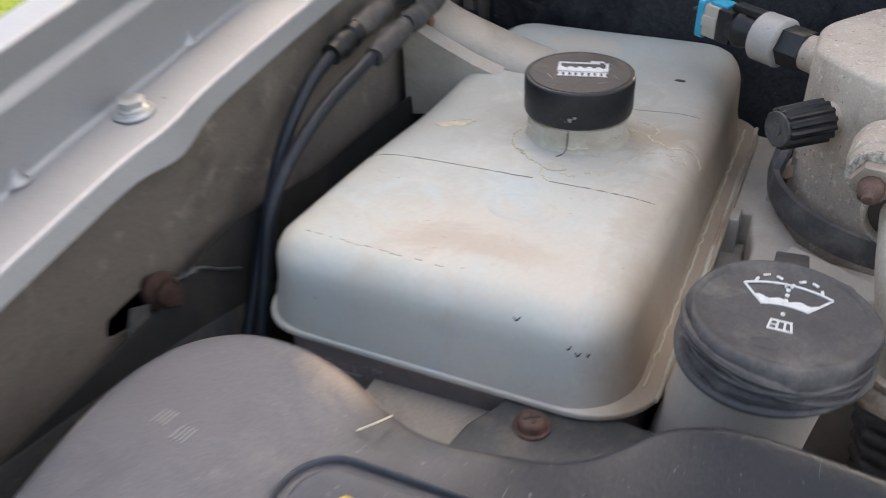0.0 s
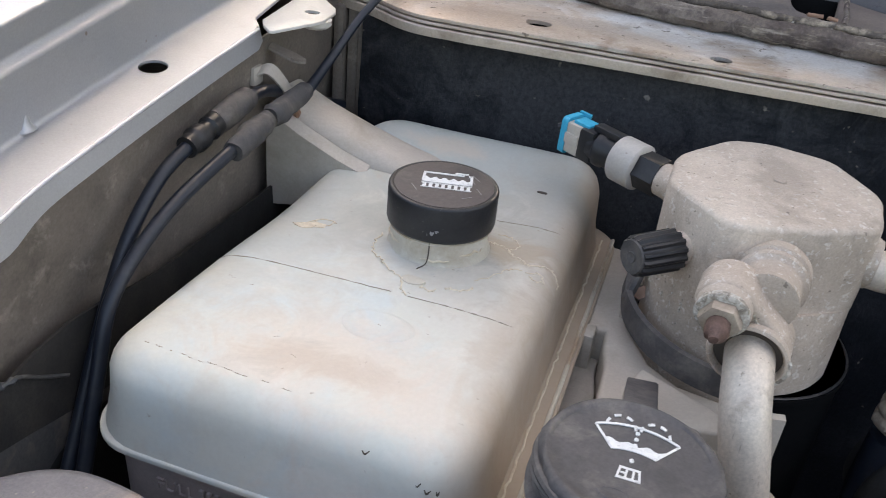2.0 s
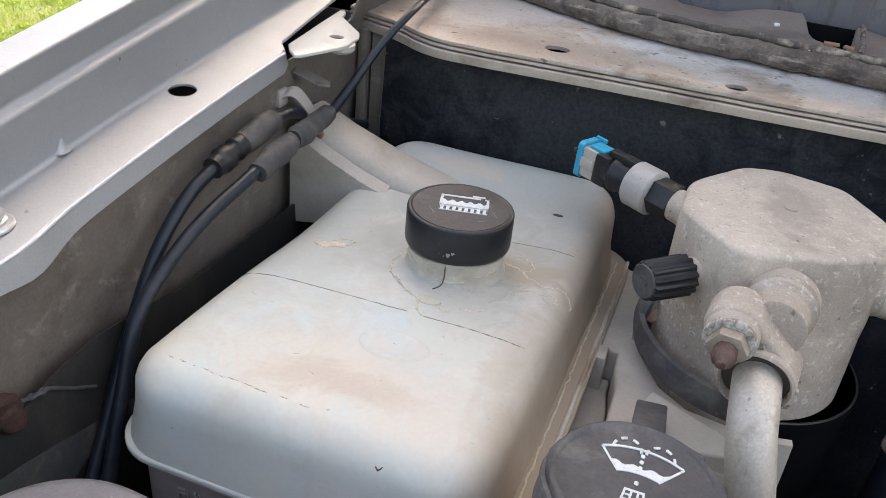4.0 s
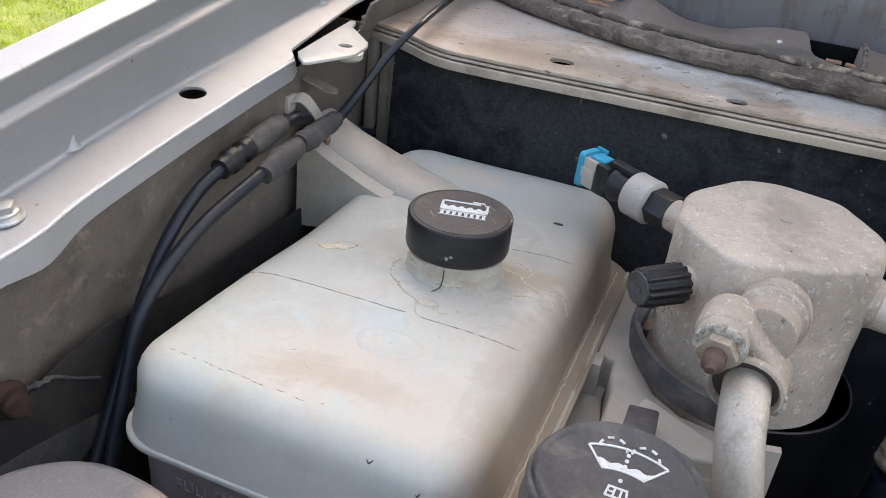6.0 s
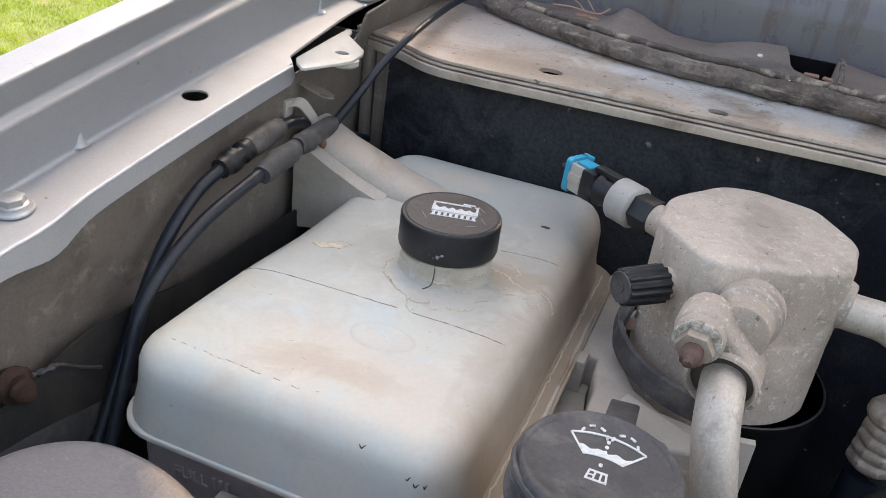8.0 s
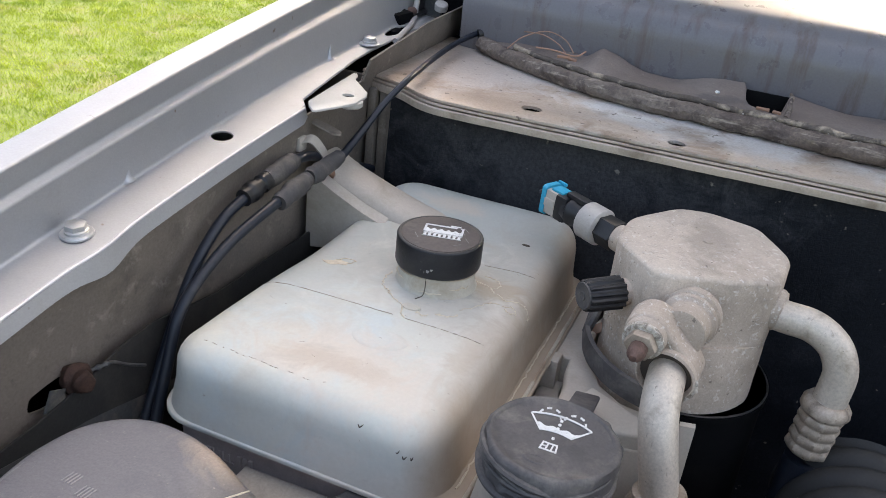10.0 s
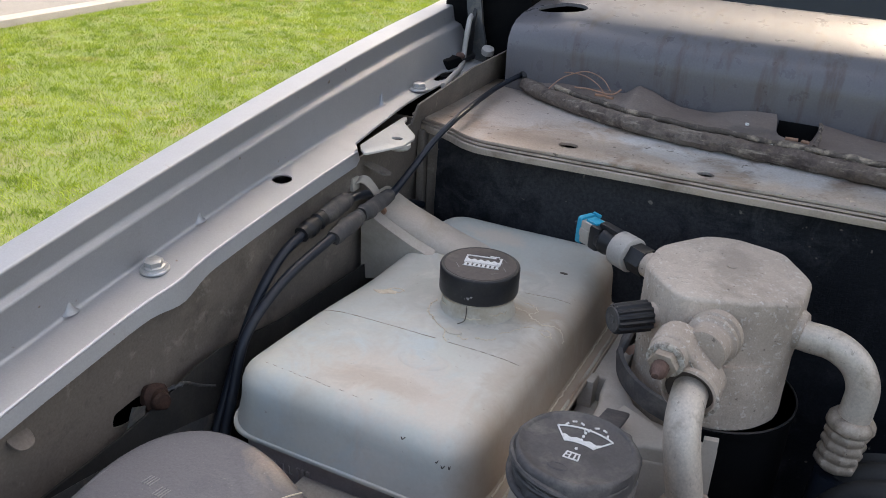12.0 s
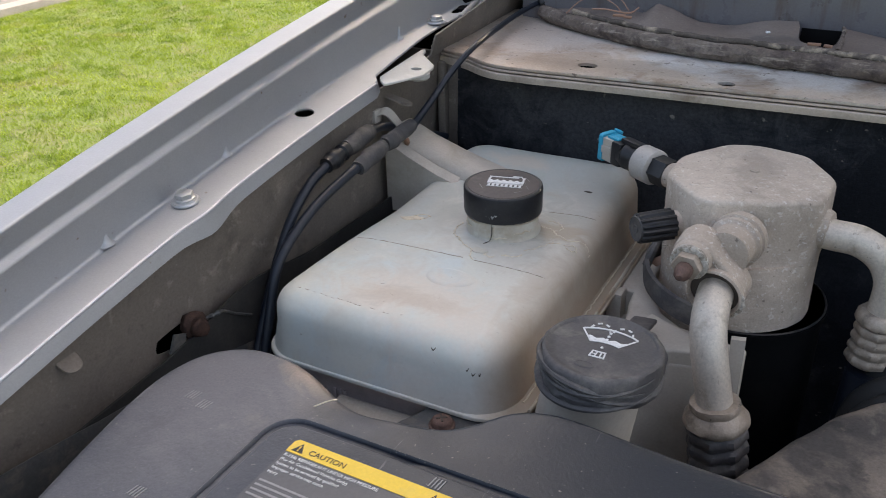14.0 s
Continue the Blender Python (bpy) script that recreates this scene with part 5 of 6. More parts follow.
part("inlet_hose", tube([hz + hd * 0.05, hz + hd * 0.11, hz + hd * 0.18], 0.0135, 20, 4), M_CABLE, acc, "black rubber hose")
# outlet pipe
out_line = [(0.090, 0.434, 0.9865), (0.104, 0.4305, 0.9865), (0.120, 0.428, 0.9865), (0.1335, 0.426, 0.9795), (0.1410, 0.425, 0.966), (0.1415, 0.425, 0.950), (0.1405, 0.425, 0.936)]
part("outlet_boss", moved(lathe([(0.0130, -0.010), (0.0125, 0.006), (0.0112, 0.0085), (0.0095, 0.009)], 28), aim((0.094, 0.4335, 0.9885), (1, -0.18, 0))), M_ALU, acc, "welded outlet boss")
part("outlet_pipe", tube(out_line, 0.0096, 24, 8), M_PIPE, acc, "bent grey aluminium pipe", 60)
outlet_prof = [(0.0100, -0.0045, 0), (0.0118, -0.004, 0), (0.0140, -0.001, 0), (0.0144, 0.0024, 0), (0.0130, 0.0048, 0)]
for k in range(4):
    z = 0.0056 + 0.0072 * k
    outlet_prof += [(0.0118, z, 0.3), (0.0133, z + 0.0012, 1), (0.0136, z + 0.0032, 1), (0.0132, z + 0.0050, 1), (0.0117, z + 0.0063, 0.3)]
part("crimp_sleeve", moved(roughen(crimped(outlet_prof, 8, 0.10, 0.4), 0.0004, 200), aim((0.1405, 0.425, 0.9405), (-0.07, 0, -1), (0, 1, 0))), M_CRIMP, acc, "crimped aluminium ferrule", 40)
part("outlet_hose", tube([(0.140, 0.425, 0.90), (0.138, 0.42, 0.86), (0.135, 0.40, 0.80)], 0.0125, 18, 4), M_CABLE, acc, "black rubber hose")

# ---- black strap and cup that hold the canister ----
holder = thing("accumulator_holder", (AX, AY, 0.80), "black plastic holder cup around the canister", "holder")
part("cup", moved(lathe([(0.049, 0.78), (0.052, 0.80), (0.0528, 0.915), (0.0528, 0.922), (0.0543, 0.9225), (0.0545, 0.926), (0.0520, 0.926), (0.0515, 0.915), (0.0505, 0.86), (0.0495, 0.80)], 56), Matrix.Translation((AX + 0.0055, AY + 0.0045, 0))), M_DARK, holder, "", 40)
# thin ring in a lighter black than the cup, as the rim's highlight line
part("cup_rim", moved(lathe([(0.0537, 0.9262), (0.0540, 0.9268), (0.0535, 0.9272), (0.0527, 0.9272), (0.0527, 0.9262)], 56), Matrix.Translation((AX + 0.0055, AY + 0.0045, 0))), M_BLACK, holder, "black rim, paler than the cup for its highlight", 60)
strap_rings = []
for a in lerp_steps(radians(150), radians(268), 40):
    c, s = math.cos(a), math.sin(a)
    r = 0.0565 + 0.0025 * math.sin(a * 2)
    z0 = 0.932 + 0.006 * math.cos(a - radians(150))
    strap_rings.append([(AX + 0.002 + (r + o) * c, AY - 0.002 + (r + o) * s, z0 + h) for o, h in ((0, 0), (0.0028, 0.0008), (0.0036, 0.007), (0.0026, 0.0145), (0, 0.015), (-0.001, 0.0075))])
part("strap", loft(strap_rings), M_RUBBER, holder, "dusty black strap", 50)
part("strap_loop", tube([(-0.004, 0.418, 0.945), (-0.001, 0.424, 0.956), (-0.0005, 0.437, 0.962), (-0.003, 0.449, 0.955), (0.000, 0.456, 0.944)], 0.0028, 8, 5), M_RUBBER, holder, "looped strap end")
part("dry_leaf", moved(roughen(flat_poly([(-0.006, -0.002), (0.0, -0.004), (0.006, 0), (0.001, 0.004)], 0, 0.0004), 0.001, 200), Matrix.Translation((0.002, 0.425, 0.947)) @ Matrix.Rotation(1.1, 4, "X")), M_COPPER, holder, "small dry leaf")

# ---- air cleaner cover ----
airbox = thing("air_cleaner", (0.0, 0.08, 0.80), "dark grey plastic air cleaner cover, scuffed and dusty", "air cleaner")
AZ = 0.971
ring = smooth_ring([(-0.135, -0.13), (0.0, -0.135), (0.17, -0.13), (0.19, 0.0), (0.192, 0.15), (0.178, 0.190), (0.140, 0.207), (0.1009, 0.2102), (0.077, 0.2108), (0.0459, 0.2140), (0.0237, 0.2165), (0.006, 0.2160), (-0.0110, 0.2090), (-0.0243, 0.1955), (-0.0350, 0.1868), (-0.0495, 0.1815), (-0.067, 0.1795), (-0.0825, 0.1815), (-0.0990, 0.1865), (-0.116, 0.1930), (-0.133, 0.1970), (-0.152, 0.1968), (-0.167, 0.1895), (-0.1775, 0.1760), (-0.1822, 0.155), (-0.1805, 0.130), (-0.1740, 0.095), (-0.158, 0.02)], 5)


def cover_sag(x, y):
    return -0.0045 * math.exp(-((x + 0.082) ** 2 + (y - 0.185) ** 2) / 0.0004) - 0.003 * math.exp(-((x + 0.03) ** 2 + (y - 0.19) ** 2) / 0.0006)


def on_cover(points):
    return [(x, y, z + cover_sag(x, y)) for x, y, z in points]


rings = [inset(ring, -0.012, 0.80), inset(ring, -0.0125, AZ - 0.040), inset(ring, -0.010, AZ - 0.034), inset(ring, -0.0075, AZ - 0.026), inset(ring, -0.0016, AZ - 0.0095)]
for s in range(0, 7):
    a = math.pi / 2 * s / 6
    rings.append(inset(ring, -0.0004 + 0.0055 * (1 - math.cos(a)), AZ - 0.0060 + 0.0060 * math.sin(a)))
rings += [inset(ring, d, AZ) for d in (0.012, 0.018, 0.025)]
part("cover", loft([on_cover(r) for r in rings]), M_BOX, airbox, "", 50)
part("edge_bead", loft([inset(ring, -0.0118, AZ - 0.041), inset(ring, -0.0150, AZ - 0.0385), inset(ring, -0.0148, AZ - 0.0355), inset(ring, -0.0098, AZ - 0.0335)], True, False, False), M_BOX, airbox)
panel = rounded(-0.1010, 0.130, -0.10, 0.1530, 0.012, 0, 8)
part("raised_panel", prism(panel, AZ - 0.002, AZ + 0.0014, 0.0010, 3), M_BOX, airbox, "raised rectangular panel", 50)
part("panel_bead", loft([inset(panel, d, AZ + h) for d, h in ((-0.0052, -0.0005), (-0.0050, 0.0012), (-0.0044, 0.0018), (-0.0038, 0.0012), (-0.0036, -0.0005))], True, False, False), M_BOX, airbox, "rounded bead round the panel", 60)
TH = Matrix.Rotation(radians(-1.0), 4, "Z")
LB = Matrix.Translation((-0.0875, 0.1405, AZ + 0.0015)) @ TH
sticker = part("warning_label", moved(flat_poly([(0.0, 0.002), (0.002, 0.004), (0.144, 0.004), (0.146, 0.002), (0.146, -0.065), (-0.0, -0.065)], 0, 0.0003), LB), M_LABEL, airbox, "dark printed warning label")
part("yellow_strip", moved(flat_poly([(0.0004, 0.0018), (0.002, 0.0036), (0.1435, 0.0036), (0.1456, 0.0018), (0.1456, -0.0050), (0.0004, -0.0050)], 0.0003, 0.0006), LB), M_YELLOW, sticker, "yellow caution strip")
for k, word in enumerate(("CAUTION", "ATT")):
    W = LB @ Matrix.Translation((0.068 * k, 0, 0))
    part("warning_triangle", moved(flat_poly([(0.0026, -0.0038), (0.0084, -0.0038), (0.0055, 0.0018)], 0.0006, 0.0008), W), M_PRINT, sticker)
    part("warning_stroke", moved(joined(bar(0.0055, -0.0020, 0.0055, -0.0004, 0.0006), bar(0.0055, -0.0031, 0.0055, -0.0030, 0.0006)), W @ Matrix.Translation((0, 0, 0.0007))), M_YELLOW, sticker)
    lettering("caution_word" if k == 0 else "second_word", word, 0.0043, 0.0001, M_PRINT, W @ Matrix.Translation((0.0108, -0.0030, 0.0007)), sticker)
for k, line in enumerate(("R-134a REFRIGERANT UNDER HIGH PRESSURE", "(For Air Conditioned Vehicles Only)", "System to be serviced by qualified", "Improper service may cause", "injury")):
    lettering("small_print", line, 0.0024, 0.0001, M_WHITE, LB @ Matrix.Translation((0.0012, -0.0078 - 0.0029 * k, 0.0004)), sticker)
for k in range(6, 10):
    part("print_bar", moved(bar(0.002, 0, 0.045 + 0.010 * (k % 3), 0, 0.0011, 0.0002), LB @ Matrix.Translation((0, -0.0072 - 0.0029 * k, 0.0003))), M_SCUFF, sticker)
for mx, my in ((-0.1545, 0.1495), (-0.1445, 0.1460), (-0.130, 0.088), (-0.0175, 0.1475)):
    part("embossed_strokes", moved(joined(*[bar(-0.0026 + 0.0016 * k, -0.0028, -0.0019 + 0.0016 * k, 0.0028, 0.00055, 0.0005) for k in range(4)]), Matrix.Translation((mx, my, AZ + (0.0012 if mx > -0.101 else -0.0002)))), M_SCUFF, airbox, "faint embossed strokes")
part("dry_grass_blade", tube([(-0.0960, 0.1690, AZ - 0.0005), (-0.0905, 0.1725, AZ + 0.002), (-0.0895, 0.1790, AZ - 0.001)], 0.0004, 5, 4), M_STAIN, airbox, "dry grass blade")

# ---- bracket with rusty screw between tank and air cleaner ----
brk = thing("mounting_bracket", (-0.055, 0.235, 0.90), "dark steel mounting bracket with a rusty screw", "bracket")
part("plate", prism(smooth_ring([(-0.088, 0.214), (-0.055, 0.208), (-0.020, 0.222), (-0.010, 0.238), (-0.012, 0.247), (-0.03, 0.251), (-0.05, 0.252), (-0.074, 0.252), (-0.079, 0.240)], 2), 0.917, 0.9230, 0.0012, 2), M_BRACKET, brk, "", 50)
part("screw_head", moved(lathe([(0.0074, 0), (0.0074, 0.001), (0.0062, 0.0015), (0.0058, 0.0036), (0.0047, 0.0048), (0.0024, 0.0053)], 24), Matrix.Translation((-0.0625, 0.2345, 0.9228))), M_RUST, brk, "rusty screw head")
part("slot", moved(joined(box(-0.0042, 0.0042, -0.0007, 0.0007, 0, 0.0006), box(-0.0007, 0.0007, -0.0042, 0.0042, 0, 0.0006)), Matrix.Translation((-0.0625, 0.2345, 0.9278)) @ Matrix.Rotation(0.6, 4, "Z") @ Matrix.Diagonal((0.75, 0.75, 1, 1))), M_CRACK, brk)
structure("radiator_support", prism([(-0.138, 0.19), (0.06, 0.19), (0.06, 0.262), (-0.07, 0.262), (-0.07, 0.248), (-0.138, 0.246)], 0.78, 0.912, 0.003, 3), M_SUPPORT, "cream coated support panel under the tank", "panel")

# ---- intake duct and bellows ----
duct = thing("intake_duct", (0.16, 0.30, 0.75), "brown dusty intake duct with black ribbed bellows", "intake duct")
shell = smooth_ring([(0.090, 0.225), (0.080, 0.250), (0.082, 0.278), (0.102, 0.320), (0.126, 0.362), (0.148, 0.386), (0.170, 0.389), (0.235, 0.372), (0.31, 0.34), (0.31, 0.22), (0.19, 0.20)][::-1], 5)
rings = [inset(shell, 0.004, 0.78), inset(shell, 0.0, 0.885)]
for s in range(7):
    a = math.pi / 2 * s / 6
    rings.append(inset(shell, 0.010 * (1 - math.cos(a)), 0.895 + 0.012 * math.sin(a)))
duct_bm = roughen(loft(rings), 0.002, 40)
for v in duct_bm.verts:
    v.co.z += 0.06 * (v.co.x - 0.09)
part("duct_shell", duct_bm, M_DUCT, duct, "", 60)
bel = [(0.0395 + (0.0065, 0.0052, 0.0, 0.0052)[k % 4], 0.0042 * k) for k in range(16)]
part("bellows", moved(lathe(bel, 36), aim((0.178, 0.380, 0.868), (-0.12, 1, 0.06))), M_SHADE_BELLOWS, duct, "black ribbed rubber bellows", 60)


# ---- cables along the fender ----
def cable(name, label, pts, r, cat="cable"):
    return tagged(part(name, tube(pts, r, 14, 8), M_CABLE, None, "", 60), label, cat)


ca = thing("washer_hose", (-0.205, 0.27, 0.80), "black rubber hose with a grey joint sleeve", "hose")
part("hose", tube([(-0.200, 0.232, 0.865), (-0.2025, 0.2525, 0.905), (-0.2050, 0.269, 0.938), (-0.2060, 0.285, 0.9665), (-0.2045, 0.322, 0.9870), (-0.2005, 0.362, 0.9982), (-0.1986, 0.3800, 1.001)], 0.0034, 14, 8), M_CABLE, ca, "", 60)
def sleeve_line(a, b, n=18):
    a, b = Vector(a), Vector(b)
    return [a + (b - a) * k / n for k in range(n + 1)]
part("joint_sleeve", roughen(tube(sleeve_line((-0.1988, 0.370, 0.9995), (-0.1985, 0.404, 1.0042), 26), lambda s: 0.0056 + 0.0009 * math.sin(math.pi * s) if s < 0.92 else 0.0052, 20, 0), 0.0011, 130, 1), M_SLEEVE, ca, "grey rubber joint sleeve", 40)
part("joint_sleeve", roughen(tube(sleeve_line((-0.1985, 0.4060, 1.0044), (-0.1985, 0.446, 1.0062), 30), lambda s: 0.0050 if s < 0.08 else 0.0064 - 0.0012 * s, 20, 0), 0.0011, 130, 4), M_SLEEVE, ca, "grey rubber joint sleeve", 40)
part("hose", tube([(-0.1985, 0.440, 1.0055), (-0.1980, 0.452, 1.0075), (-0.1960, 0.472, 1.0175), (-0.1905, 0.496, 1.0345), (-0.1845, 0.517, 1.0470), (-0.1870, 0.55, 1.0495), (-0.1935, 0.59, 1.0480), (-0.1965, 0.635, 1.049), (-0.190, 0.665, 1.0535), (-0.183, 0.675, 1.055)], lambda q: 0.0034 - 0.0010 * min(1.0, 3 * q), 14, 8), M_CABLE, ca, "", 60)
part("end_plug", tube(sleeve_line((-0.187, 0.668, 1.054), (-0.168, 0.684, 1.060)), lambda s: 0.0052 if 0.25 < s < 0.9 else 0.0042, 14, 0), M_BLACK, ca, "black end plug", 40)

cb = thing("antenna_cable", (-0.215, 0.27, 0.80), "black antenna cable clipped to the inner fender", "cable")
part("cable", tube([(-0.209, 0.230, 0.868), (-0.2115, 0.2560, 0.905), (-0.2132, 0.2830, 0.948), (-0.2145, 0.309, 0.980), (-0.2140, 0.334, 0.9985), (-0.2120, 0.355, 1.0065)], 0.0034, 14, 8), M_CABLE, cb, "", 60)
part("plug", tube(sleeve_line((-0.2120, 0.352, 1.006), (-0.2115, 0.376, 1.0095)), lambda s: (0.0055, 0.0066, 0.0048, 0.0062)[int(s * 3.99)], 16, 0), M_BLACK, cb, "black plug", 40)
part("joint_sleeve", roughen(tube(sleeve_line((-0.2115, 0.376, 1.0097), (-0.2125, 0.408, 1.0118), 24), lambda s: 0.0060 + 0.0006 * math.sin(math.pi * s), 20, 0), 0.0009, 130, 7), M_SLEEVE, cb, "grey rubber joint sleeve", 40)
part("cable", tube([(-0.2125, 0.408, 1.0118), (-0.2135, 0.425, 1.0095), (-0.2155, 0.444, 1.0030), (-0.2175, 0.465, 0.992), (-0.2175, 0.495, 0.980), (-0.212, 0.525, 0.968)], 0.0034, 14, 8), M_CABLE, cb, "", 60)
clip = thing("cable_clip", (-0.222, 0.438, 1.0), "dusty beige metal cable clip on the panel", "clip")
strip = along([(-0.2228, 0.4360, 1.0155), (-0.2190, 0.4385, 1.0172), (-0.2160, 0.4415, 1.0155), (-0.2130, 0.4460, 1.0090), (-0.2110, 0.4500, 1.0020), (-0.2095, 0.4510, 0.9945)], 5)
part("hook", sheet([[(q.x, q.y - 0.0038, q.z - 0.0022 * (1 - k / 25)), (q.x, q.y + 0.0038, q.z + 0.0022 * (1 - k / 25))] for k, q in enumerate(strip)], 0.0012), M_CREAM, clip)
part("foot", box(-0.2250, -0.2215, 0.431, 0.441, 1.008, 1.0185, 0.0015), M_CREAM, clip)
part("pin", tube([(-0.209, 0.447, 0.998), (-0.206, 0.450, 0.9915), (-0.208, 0.4535, 0.9875)], 0.0022, 8, 5), M_COPPER, clip, "tan plastic pin")

# ---- fender corner bracket ----
cbk = thing("hood_stop_bracket", (-0.21, 0.47, 1.03), "pale beige steel bracket with an oval hole", "bracket")
zb = 1.0415
plate = part("plate", moved(prism([(-0.2240, 0.4450), (-0.2190, 0.4370), (-0.2120, 0.4300), (-0.2095, 0.4310), (-0.1985, 0.4560), (-0.1965, 0.4625), (-0.1980, 0.4810), (-0.2015, 0.4885), (-0.2245, 0.5125), (-0.2270, 0.5220), (-0.2300, 0.5260), (-0.2325, 0.5240), (-0.2285, 0.4850)][::1], -0.0016, 0, 0.0006, 2), Matrix.Translation((0, 0, zb))), M_PALE, cbk, "", 50)
cut(plate, moved(lathe([(0.0036, -0.02), (0.0036, 0.02)], 20), Matrix.Translation((-0.2085, 0.473, zb)) @ Matrix.Diagonal((1.25, 1, 1, 1))))
part("under_pad", moved(lathe([(0.0070, -0.006), (0.0085, -0.0045), (0.0085, -0.0016)], 20), Matrix.Translation((-0.2035, 0.468, zb))), M_PALE, cbk, "round pad below")
part("turned_tab", moved(prism([(0, -0.004), (0.016, -0.005), (0.022, -0.001), (0.021, 0.004), (0.014, 0.005), (0, 0.004)], -0.0012, 0, 0.0004, 1), Matrix.Translation((-0.222, 0.449, 1.027)) @ Matrix.Rotation(radians(24), 4, "Y") @ Matrix.Rotation(radians(18), 4, "Z")), M_INNER, cbk, "bent steel tab")

# ---- bolts ----
def hex_bolt(at, r, label, mat=M_ZINC, way=(0, 0, 1)):
    b = thing("hex_bolt", at, label, "bolt", "fender bolts")
    m = aim(at, way, (0, 1, 0.01))
    part("washer", moved(lathe([(r * 1.5, 0), (r * 1.5, 0.0009), (r * 1.38, 0.0016), (r * 0.8, 0.0020)], 32), m), mat, b)
    part("bolt_head", moved(joined(hexagon(r, 0.0015, 0.0064, 0.0008), lathe([(r * 1.08, 0.0015), (r * 1.08, 0.0030), (r * 0.9, 0.0036)], 28)), m), mat, b)
    return b
hex_bolt((-0.2360, 0.2440, rail_z(0.244) + 0.0008), 0.0056, "zinc hexagon bolt with washer on the fender ledge", way=(0, -0.1, 1))
hex_bolt((-0.2480, 0.5800, rail_z(0.580) + 0.0012), 0.0056, "zinc hexagon bolt at the fender rear corner")
hex_bolt((-0.2360, 0.0250, rail_z(0.025) + 0.0008), 0.0062, "zinc hexagon bolt with washer on the fender ledge", way=(0, -0.15, 1))
rb = thing("rusty_bolt", (-0.222, 0.211, 0.953), "rusty bolt in a slot of the inner panel", "bolt")
part("bolt_head", moved(roughen(lathe([(0.0062, -0.004), (0.0072, 0.0), (0.0068, 0.0014), (0.0048, 0.0022), (0.0046, 0.0052), (0.0034, 0.0070), (0.0016, 0.0076)], 22), 0.0013, 190), aim((-0.2205, 0.2195, 0.9515), (1, -0.2, 0.1)) @ Matrix.Diagonal((1.25, 1.25, 1.15, 1))), M_OLDRUST, rb)
part("speed_nut", moved(prism([(-0.010, -0.004), (0.002, -0.007), (0.005, 0.002), (-0.004, 0.006)], -0.001, 0.0, 0.0003, 1), aim((-0.2200, 0.2065, 0.9490), (1, 0, 0.05))), M_BRACKET, rb, "grey steel clip")
part("wire_tie", tube([(-0.2215, 0.2265, 0.9515), (-0.2175, 0.233, 0.9525), (-0.2165, 0.240, 0.9515), (-0.2165, 0.250, 0.9440), (-0.2145, 0.262, 0.937)], lambda s: 0.0014 + 0.0005 * math.sin(40 * s) if s < 0.5 else 0.0009, 8, 6), M_BRACKET, rb, "twisted wire end")
tab = thing("panel_tab", (-0.222, 0.139, 0.973), "small bent steel tab on the inner panel", "tab")
part("tab_plate", moved(prism(smooth_ring([(0, -0.009), (0.010, -0.009), (0.0145, -0.004), (0.0145, 0.004), (0.010, 0.009), (0, 0.009)], 3), -0.0012, 0, 0.0004, 1), Matrix.Translation((-0.2245, 0.1345, 0.9815)) @ Matrix.Rotation(radians(34), 4, "Y") @ Matrix.Diagonal((0.70, 0.60, 1, 1))), M_INNER, tab)

# ---- crumbling seal on the cowl ----
seal = thing("cowl_seal", (0.0, 0.60, 1.04), "crumbling grey-brown rubber seal lying on the cowl", "seal")
def seal_y(x):
    return float(np.interp(x, (-0.19, -0.16, -0.13, -0.09, -0.055, -0.025, 0.02, 0.062, 0.126, 0.4, 0.95), (0.676, 0.651, 0.634, 0.615, 0.602, 0.597, 0.592, 0.590, 0.583, 0.585, 0.59)))


xs_ = lerp_steps(-0.182, 0.30, 190) + lerp_steps(0.31, 0.90, 30)
bead = [(x, seal_y(x) + 0.0015 * noise.noise(Vector((x * 40, 0, 0))), 1.0465 + 0.0008 * noise.noise(Vector((x * 30, 5, 0)))) for x in xs_]
bead_bm = tube(bead, lambda s: 0.0068 + 0.0005 * noise.noise(Vector((s * 60, 2, 0))), 16, 0)
for v in bead_bm.verts:  # layered, cracked face
    v.co.y -= 0.0011 * max(0.0, math.sin((v.co.z - 1.040) * 1500 + 6 * noise.noise(Vector((v.co.x * 25, 1, 0)))))
part("bead", roughen(bead_bm, 0.0012, 150), M_SEAL, seal, "cracked round bead", 60)
upper_bead = [(x, y + 0.0066, z + 0.0072) for x, y, z in bead[14:]]
part("upper_bead", roughen(tube(upper_bead, 0.0026, 10, 0), 0.001, 140, 3), M_SEALTAN, seal, "split upper bead", 60)
HOLE_X = 0.0600
rows_ = []
